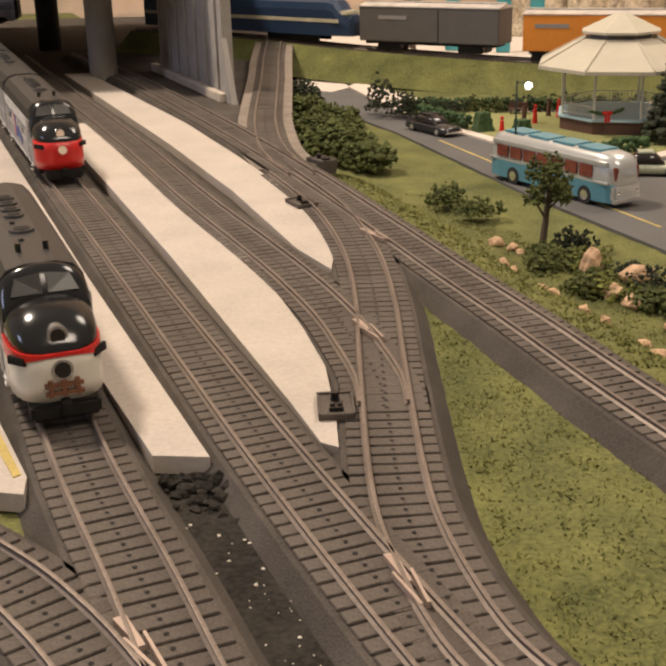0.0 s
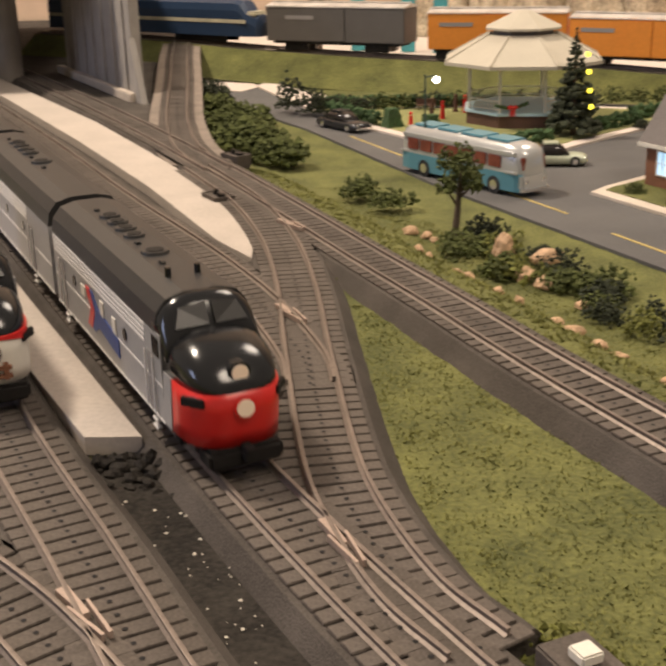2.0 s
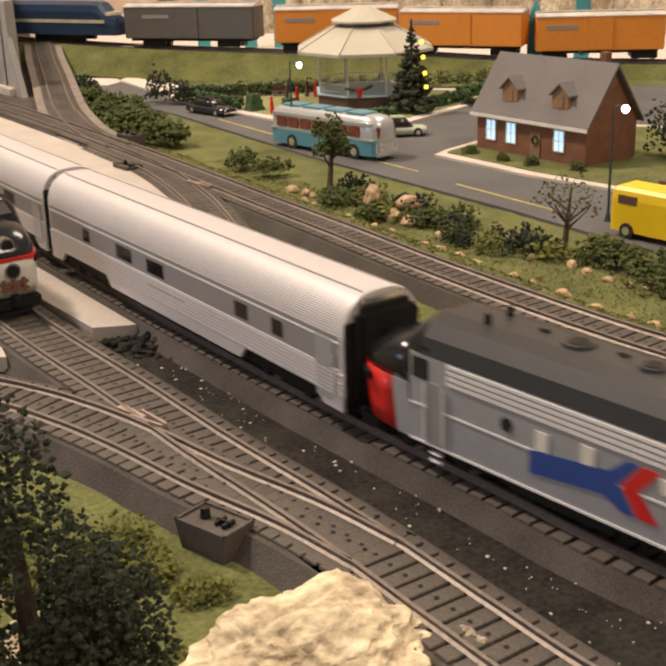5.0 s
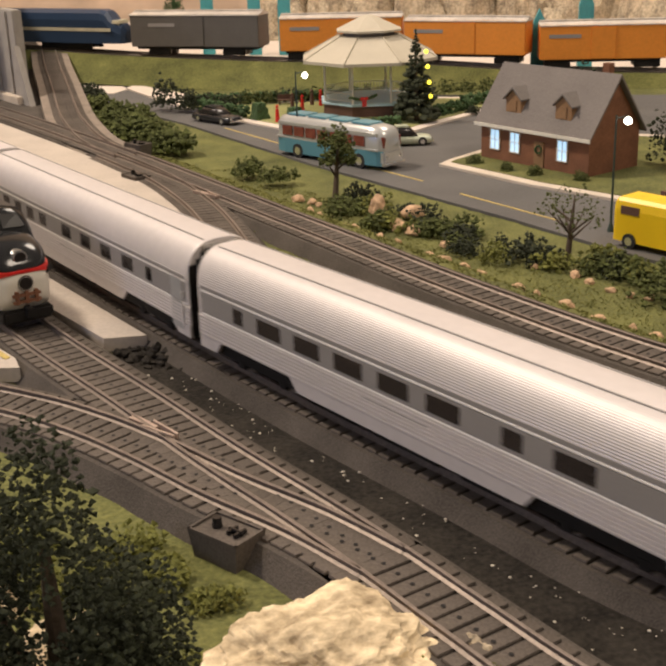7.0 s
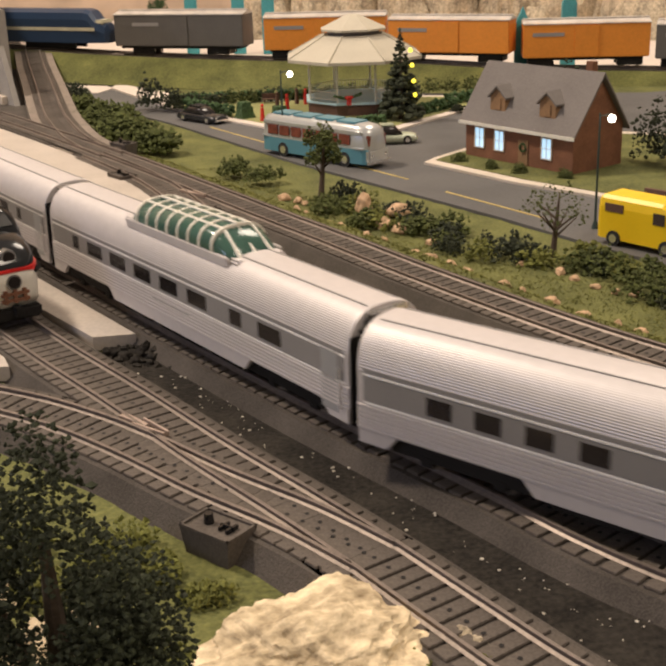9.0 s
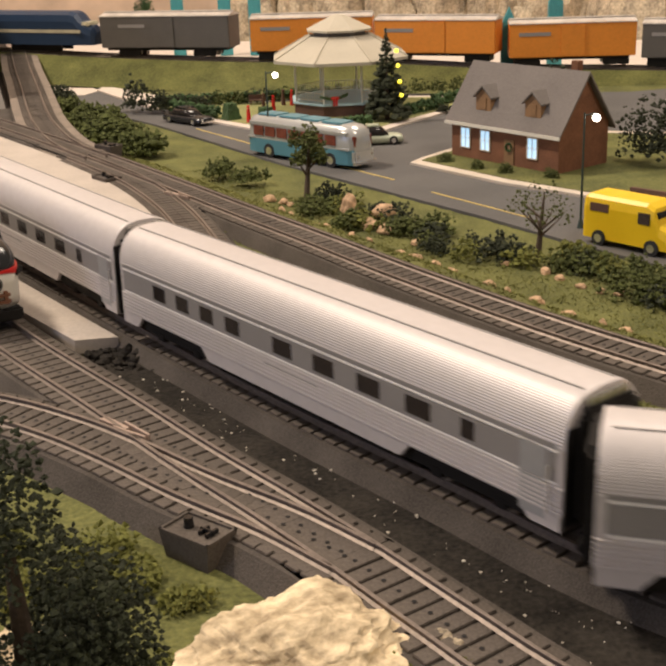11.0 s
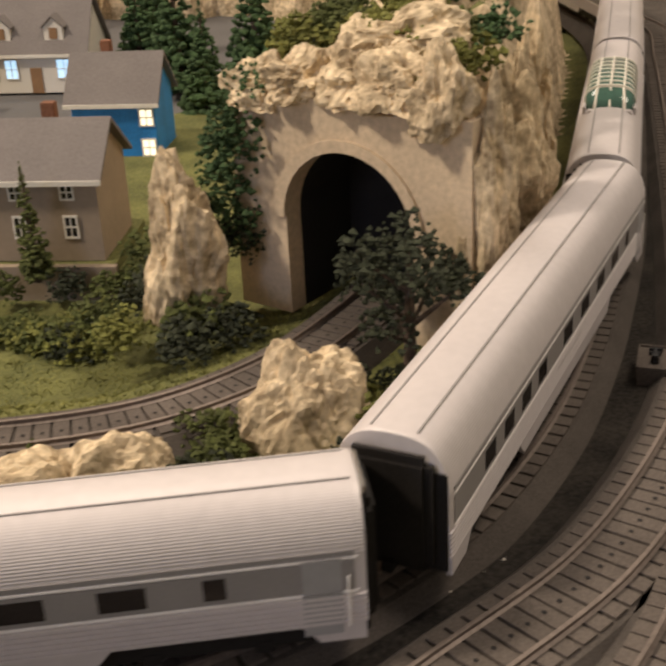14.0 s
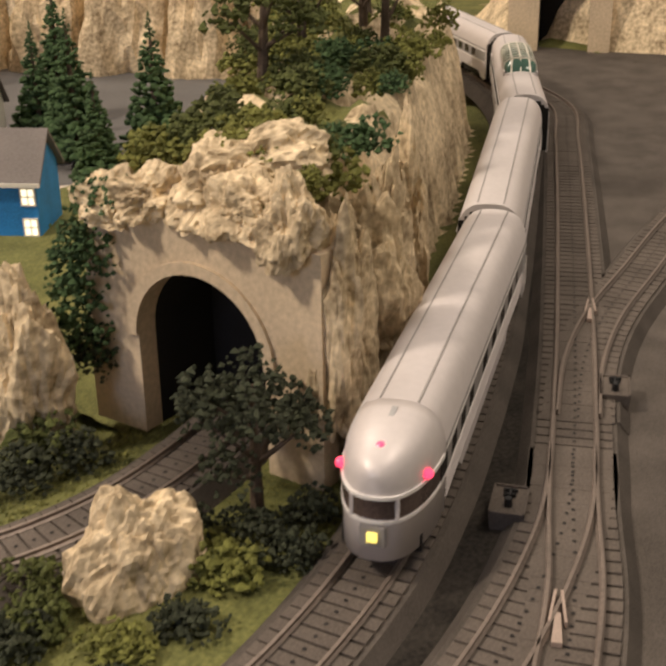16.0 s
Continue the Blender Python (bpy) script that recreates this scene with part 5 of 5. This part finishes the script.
    if kind == "dome":
        d = bmesh.new()
        span = ((-46, 0.80, 0.15), (-40, 0.92, 0.62), (-34, 1, 0.95), (0, 1, 1.0), (30, 1, 0.95), (37, 0.92, 0.62), (44, 0.80, 0.15))
        loft(d, [car_ring(x, 12.6 * k, 44, 44 + 12.5 * h, 14, 0.35) for x, k, h in span])
        dome = part("dome", d, M["domeglass"], t, "green-tinted dome glass", smooth=True)
        for x in (-34, -25, -16, -7, 2, 11, 20, 30):
            arch = bmesh.new()
            loft(arch, [car_ring(x + e, 12.95, 44, 56.7, 14, 0.35) for e in (-0.7, 0.7)])
            part("dome_rib", arch, M["white"], dome)
        for s in (-1, 0, 1):
            part("dome_rail", rod(bmesh.new(), (-34, s * 6.6, 55.4 if s else 56.6), (30, s * 6.6, 55.4 if s else 56.6), 0.75, 6), M["white"], dome)
            for x0, x1 in ((-34, -46), (30, 44)):
                part("dome_rail", rod(bmesh.new(), (x0, s * 6.4, 55.2), (x1, s * 7.4, 46.0), 0.8, 6), M["white"], dome)
        for x in (-46, 44):
            part("dome_fairing", solid(x - 4, -11.5, 44, x + 4, 11.5, 46.6, 1.0), M["silver"], t)
        for s in (-1, 1):
            part("dome_sill", solid(-44, s * 12.4 - 0.8, 43, 42, s * 12.4 + 0.8, 47.2, 0.4), M["silver"], t)
    if tail:
        e = bmesh.new()
        reach = 36.0
        loft(e, [car_ring(-L / 2 + reach * (1 - math.cos(math.radians(a))), w * math.sin(math.radians(a)) ** 0.8, 7.0, 7.0 + 40.5 * (0.70 + 0.30 * math.sin(math.radians(a)) ** 0.8)) for a in (6, 12, 20, 28, 36, 45, 54, 63, 72, 81, 90)])
        part("tail", e, M["silver"], t, "smooth rounded silver tail", smooth=True)
        turn = [math.radians(-84 + k * 7) for k in range(25)]

        def band(z0, z1, out, deep):
            bm = bmesh.new()
            loft(bm, [[(-L / 2 + reach - (reach + o) * math.cos(a), math.copysign((w + o) * abs(math.sin(a)) ** 0.8, math.sin(a)), z) for o, z in ((out, z0), (out, z1), (-deep, z1), (-deep, z0))] for a in turn])
            return bm

        part("rear_window", band(22.8, 29.8, 0.3, 3), M["brownwin"], t, "curved dark rear window band", smooth=False)
        part("window_rail", band(30.0, 31.2, 0.7, 2), M["silver_line"], t)
        part("window_rail", band(21.2, 22.4, 0.6, 2), M["silver_line"], t)
        for y in (-7.5, 7.5):
            part("window_post", solid(-L / 2 + 1.6, y - 0.6, 22.4, -L / 2 + 4, y + 0.6, 30.2), M["silver"], t)
        part("sign_frame", solid(-L / 2 - 0.8, -4.4, 12.6, -L / 2 + 3, 4.4, 20.6, 0.5), M["band"], t)
        part("drumhead", solid(-L / 2 - 1.6, -2.9, 13.8, -L / 2 + 2, 2.9, 19.4, 1.2), M["drum"], t, "glowing yellow tail sign")
        fin = bmesh.new()
        prism(fin, [(-L / 2 + 11, 40), (-L / 2 + 30, 40), (-L / 2 + 30, 47.9), (-L / 2 + 13, 45.0)], -0.9, 0.9)
        ob = part("roof_fin", fin, M["silver_dull"], t)
        ob.matrix_local = pose(0, 0, 0, 90, 0, 0)
        part("tail_lamp", ball(bmesh.new(), -L / 2 + 10.5, 0, 43.2, 1.9, 1, 2), M["tail"], t, "glowing red marker lamp")
        for s in (-1, 1):
            part("tail_lamp", ball(bmesh.new(), -L / 2 + 15, s * 14.6, 33, 1.9, 1, 2), M["tail"], t, "glowing red marker lamp")
    return t


def f_ring(x, w, z0, z1):
    return [(x, -w, z0), (x, w, z0), (x, w, z0 + (z1 - z0) * 0.72), (x, w * 0.93, z0 + (z1 - z0) * 0.86), (x, w * 0.72, z0 + (z1 - z0) * 0.96), (x, w * 0.35, z1),
            (x, -w * 0.35, z1), (x, -w * 0.72, z0 + (z1 - z0) * 0.96), (x, -w * 0.93, z0 + (z1 - z0) * 0.86), (x, -w, z0 + (z1 - z0) * 0.72)]


def diesel(name, label, cab=True, red_nose=True, logo=True, colours=("silver_dull", "roofblack")):
    side, top = M[colours[0]], M[colours[1]]
    L = 174.0
    t = tagged(new(name), label, "locomotive", "diesel locomotives")
    w, z0, z1 = 16.2, 8.0, 49.0
    front = 58.0 if cab else L / 2 - 1
    top_end = 53.0 if cab else L / 2 - 1
    b = bmesh.new()
    loft(b, [[(x, s * w, z) for s, z in ((-1, z0), (1, z0), (1, 37.6), (-1, 37.6))] for x in (-L / 2 + 1, front)])
    body = part("body", b, side, t, "grey silver side panels" if red_nose else "")
    r = bmesh.new()
    loft(r, [f_ring(x, w, z0, z1)[2:] for x in (-L / 2 + 1, top_end)])
    roof = part("roof", r, top, t, "black roof")
    for x, r0 in ((-52, 4.3), (-41, 4.3), (-30, 4.3), (-19, 4.3), (6, 5.2)):
        fan = bmesh.new()
        cyl(fan, x, 0, z1 - 0.5, z1 + 1.0, r0, r0 * 0.92, 20)
        ob = part("roof_fan", fan, top, roof)
        part("fan_grille", cyl(bmesh.new(), x, 0, z1 + 1.0, z1 + 1.25, r0 * 0.62, r0 * 0.62, 16), M["truck"], ob)
    for x in (-64, -8, 20):
        part("exhaust", solid(x - 1.8, -3.0, z1 - 0.3, x + 1.8, -1.0, z1 + 1.0, 0.4), top, roof)
    for s in (-1, 1):
        lines = bmesh.new()
        for k in range(4):
            z = 30.6 + k * 1.85
            box(lines, -L / 2 + 3, s * w - 0.2, z, min(front, 42), s * w + 0.45, z + 0.95)
        part("air_grilles", lines, M["silver_line"], body, "bright horizontal grille lines")
        part("belt_line", solid(-L / 2 + 2, s * w - 0.2, 20.4, front, s * w + 0.3, 21.0), M["silver_line"], body)
        part("sill_line", solid(-L / 2 + 2, s * w - 0.2, 8.0, front, s * w + 0.4, 8.7), M["silver_line"], body)
        for x in ((-52, 18) if logo else (-50, -8, 30)):
            part("porthole", rod(bmesh.new(), (x, s * (w - 0.2), 25.5), (x, s * (w + 0.45), 25.5), 2.2, 14), M["glass"], body)
        for x in (-72, 47):
            for z in (2.6, 5.2):
                part("step", solid(x - 2.4, s * (w - 0.6) - 0.9, z, x + 2.4, s * (w - 0.6) + 0.9, z + 0.8, 0.2), M["silver_line"], t)
        for x in (-76, -68, 43, 51):
            part("handrail", rod(bmesh.new(), (x, s * (w + 0.7), 10), (x, s * (w + 0.7), 29), 0.4, 5), M["silver_line"], body)
        for x in (-72, 47):
            part("side_door", solid(x - 3.2, s * w - 0.2, 9, x + 3.2, s * w + 0.4, 29.5, 0.2), M["band"], body)
        if logo:
            for name, colour, said, shape in (
                    ("emblem_blue", "blue", "blue arrow-shaped emblem", ((-27.5, 28.8), (-23.5, 28.8), (-18, 24), (9, 20.8), (9, 13.6), (-17, 16.6), (-23, 13.6), (-27, 13.6), (-21.4, 21.4))),
                    ("emblem_red", "red", "red chevron emblem", ((-34, 28.8), (-28.4, 28.8), (-22.4, 21.4), (-28, 13.6), (-34.5, 13.6), (-28, 21.4))),
                    ("emblem_white", "white", "white block of lettering", ((-41, 23.4), (-35, 23.4), (-34, 27.6), (-41, 27.6))),
                    ("emblem_white", "white", "white square window", ((-13.5, 23.4), (-9, 23.0), (-9, 28.6), (-13.5, 28.6))),
                    ("emblem_white", "white", "white square window", ((2.5, 21.8), (7, 21.4), (7, 27.4), (2.5, 27.4)))):
                lg = bmesh.new()
                prism(lg, list(shape), -0.42 if colour != "white" else -0.5, 0.42 if colour != "white" else 0.5)
                ob = part(name, lg, M[colour], body, said)
                ob.matrix_local = pose(0, s * w * MM, 0, 90, 0, 0)
    part("underframe", solid(-L / 2 + 2, -13, 4.5, front, 13, 8.2), M["truck"], t)
    part("fuel_tank", solid(-20, -13.5, 2.4, 20, 13.5, 8, 1), M["truck"], t)
    for x in (-52, 50):
        bogie(t, x, 17, (-12, 12))
    part("rear_diaphragm", solid(-L / 2 - 2, -9, 9, -L / 2 + 1, 9, 42, 1), M["truck"], t)
    coupler(t, -L / 2)
    coupler(t, L / 2 + 1)
    if cab:
        low, high = (M["red"], M["gloss_black"]) if red_nose else (M["white"], M["gloss_black"])
        c = bmesh.new()
        loft(c, [car_ring(x, ww * 0.995, 26, zz, 16, 0.45) for x, ww, zz in ((50, w, z1 - 0.2), (53, w, z1), (56, w * 0.99, 48.4), (58.5, w * 0.98, 45.6), (61, w * 0.97, 41.2), (62.5, w * 0.965, 38.6))])
        cabp = part("cab", c, high, t, "gloss black cab", smooth=True)
        n = bmesh.new()
        loft(n, [car_ring(x, ww, 26, zz, 16, 0.25) for x, ww, zz in ((60, w * 0.97, 39.6), (66, w * 0.955, 39.2), (72, w * 0.925, 38.2), (77, w * 0.87, 36.4), (80.5, w * 0.79, 34.2), (83, w * 0.69, 31.8), (85, w * 0.55, 29.4), (86.2, w * 0.40, 27.4))])
        part("nose_top", n, high, t, "gloss black nose top", smooth=True)
        plan = ((67, 0.985), (72, 0.965), (77, 0.915), (80.5, 0.84), (83, 0.745), (85, 0.62), (86.4, 0.47), (87, 0.30))
        f = bmesh.new()
        loft(f, [[(x - lean, -ww * w, zl) for zl, lean in ((8.4, 2.2), (14, 1.0), (20, 0.3), (26.3, 0))] + [(x - lean, ww * w, zl) for zl, lean in ((26.3, 0), (20, 0.3), (14, 1.0), (8.4, 2.2))] for x, ww in plan])
        nose = part("nose", f, low, t, "glossy red nose" if red_nose else "cream white nose with red flash", smooth=True)
        g = bmesh.new()
        loft(g, [[(x, -ww, 8.2), (x, ww, 8.2), (x + 2.4, ww, 26.4), (x + 2.4, -ww, 26.4)] for x, ww in ((57, w), (64.2, w * 0.992))])
        part("cab_side", g, side if red_nose else low, t)
        if not red_nose:
            g = bmesh.new()
            loft(g, [[(x, -ww, 20.5 + k), (x, ww, 20.5 + k), (x, ww, 26.5), (x, -ww, 26.5)] for x, ww, k in ((58, w * 1.006, 0), (67, w * 0.995, 0), (72.2, w * 0.975, 0.6), (77.3, w * 0.925, 1.4), (80.8, w * 0.85, 2.2), (83.4, w * 0.755, 3.0), (85.4, w * 0.63, 3.8), (86.8, w * 0.48, 4.4), (87.4, w * 0.31, 4.8))])
            part("red_flash", g, M["red"], t, "red band below the windscreen")
            em = bmesh.new()
            for z in (11.5, 14.5):
                box(em, 86.2, -6.5, z, 87.7, 6.5, z + 1.3)
            for y in (-4.5, 0, 4.5):
                box(em, 86.2, y - 0.8, 11, 87.8, y + 0.8, 17)
            part("emblem", em, M["brick"], t, "dark red lettering block")
        for z, rr in ((31.6, 2.6), (21.5 if red_nose else 20.5, 2.8)):
            x0 = 83.0 if z > 26 else 86.2
            rg = rod(bmesh.new(), (x0 - 3, 0, z), (x0 + 1.1, 0, z), rr + 0.9, 18)
            ring = part("headlight_ring", rg, M["chrome"] if not red_nose else low if z < 26 else high, t)
            part("headlight", rod(bmesh.new(), (x0, 0, z), (x0 + 1.6, 0, z), rr, 16), M["lens"] if red_nose else M["glass"], ring)
        for s in (-1, 1):
            wn = bmesh.new()
            loft(wn, [[(57.6, s * 1.0, 46.2), (57.2, s * 9.5, 45.2), (58.4, s * 9.5, 45.6), (58.8, s * 1.0, 46.8)], [(61.4, s * 1.0, 40.0), (60.9, s * 11.8, 39.8), (62.0, s * 11.8, 40.2), (62.6, s * 1.0, 40.6)]])
            part("windscreen", wn, M["screen"], cabp, "dark sloping windscreen pane")
            part("cab_window", solid(50, s * w - 0.3, 29.5, 57, s * w + 0.4, 36.4, 0.4), M["glass"], cabp)
            ob = part("number_board", solid(-4, -0.8, -1.5, 4, 0.8, 1.5, 0.3), M["truck"], nose, "dark number board")
            ob.matrix_local = pose(0.0805, s * w * 0.86 * MM, 0.0236, 0, 0, s * -38)
            part("horn", rod(bmesh.new(), (36, s * 5, z1 - 0.5), (36, s * 5, z1 + 3.2), 1.1, 8), high, cabp)
        part("pilot", solid(76, -12, 2.2, 87, 12, 8.4, 1.2), M["truck"], t, "black pilot")
        part("coupler", solid(86, -2, 5, 91, 2, 8, 0.4), M["truck"], t)
    return t


TRAIN = [
    (diesel("diesel_locomotive", "leading streamlined diesel with red nose, black roof and grey sides"), 174, 0.0, 1),
    (diesel("diesel_booster", "cabless diesel booster unit, grey sides and black roof", False, True, False), 174, 180.0, 1),
    (diesel("diesel_locomotive", "trailing streamlined diesel facing backwards with blue and red emblem"), 174, 361.0, -1),
]
side_windows = [(-92, 10), (-74, 10), (-56, 10), (-38, 10), (-6, 12), (18, 12), (42, 12), (66, 12), (88, 6)]
wide_windows = [(-95, 7), (-74, 16), (-50, 16), (-26, 16), (-2, 16), (22, 16), (52, 9), (76, 16)]
first = 361.0 + 176.0 + 37.0
for n, (name, label, wins, kind) in enumerate((
        ("passenger_car", "ribbed silver passenger car with few small windows", [(-80, 8), (-40, 16), (-10, 16), (60, 10), (85, 8)], ""),
        ("passenger_car", "ribbed silver passenger car with wide dark windows", wide_windows, ""),
        ("passenger_car", "ribbed silver sleeping car with small square windows", side_windows, ""),
        ("dome_car", "ribbed silver dome car with green glazed dome", wide_windows, "dome"),
        ("passenger_car", "ribbed silver sleeping car with small square windows", side_windows, ""),
        ("observation_car", "round-ended silver observation car with red tail lamps", side_windows, "observation"))):
    TRAIN.append((coach(name, label, wins, kind), 250, first + 258.0 * n, 1))

shunter = diesel("diesel_locomotive", "waiting streamlined diesel with black roof, red band and white nose", True, False, False, ("silver_dull", "roofblack"))
STEP = 4.0


def on_line(line, s):
    s = min(max(s, 0.0), (len(line) - 2) * STEP)
    i = int(s / STEP)
    return line[i].lerp(line[i + 1], s / STEP - i)


def vehicle_pose(line, middle, reach, facing=1):
    a, b = on_line(line, middle + reach), on_line(line, middle - reach)
    d = (a - b) * facing
    c = (a + b) / 2
    return pose(c.x * MM, c.y * MM, c.z * MM, 0, 0, math.degrees(math.atan2(d.y, d.x)))


# the leading unit's front end along its line, by time
AHEAD = [(0.0, 1271), (0.5, 1405), (1.0, 1532), (1.5, 1640), (2.0, 1740), (2.5, 1842), (3.0, 1956), (3.5, 2066), (4.0, 2174), (6.5, 2690), (7.5, 2879), (8.5, 3070), (11.0, 3515), (11.5, 3617), (12.0, 3704), (12.5, 3769), (13.0, 3837), (13.5, 3907), (14.0, 3981), (14.5, 4062), (15.0, 4150), (15.5, 4243), (16.0, 4338)]


def ahead(t):
    return float(np.interp(t, [a for a, _ in AHEAD], [b for _, b in AHEAD]))


def motions():
    for ob, length, behind, facing in TRAIN:
        rows = []
        for k in range(33):
            t = k * 0.5
            soft = (ahead(max(t - 0.25, 0)) + 2 * ahead(t) + ahead(min(t + 0.25, 16))) / 4 if 0 < t < 16 else ahead(t)
            rows.append((t, vehicle_pose(LINE_A, soft - behind - 87, length * 0.34, facing)))
        walk(ob, rows)


shunter.matrix_world = vehicle_pose(LINE_N, 1, 1)
best = min(range(len(LINE_N)), key=lambda i: (LINE_N[i].x + 97) ** 2 + (LINE_N[i].y - 366) ** 2)
shunter.matrix_world = vehicle_pose(LINE_N, best * STEP - 88, 58)
motions()
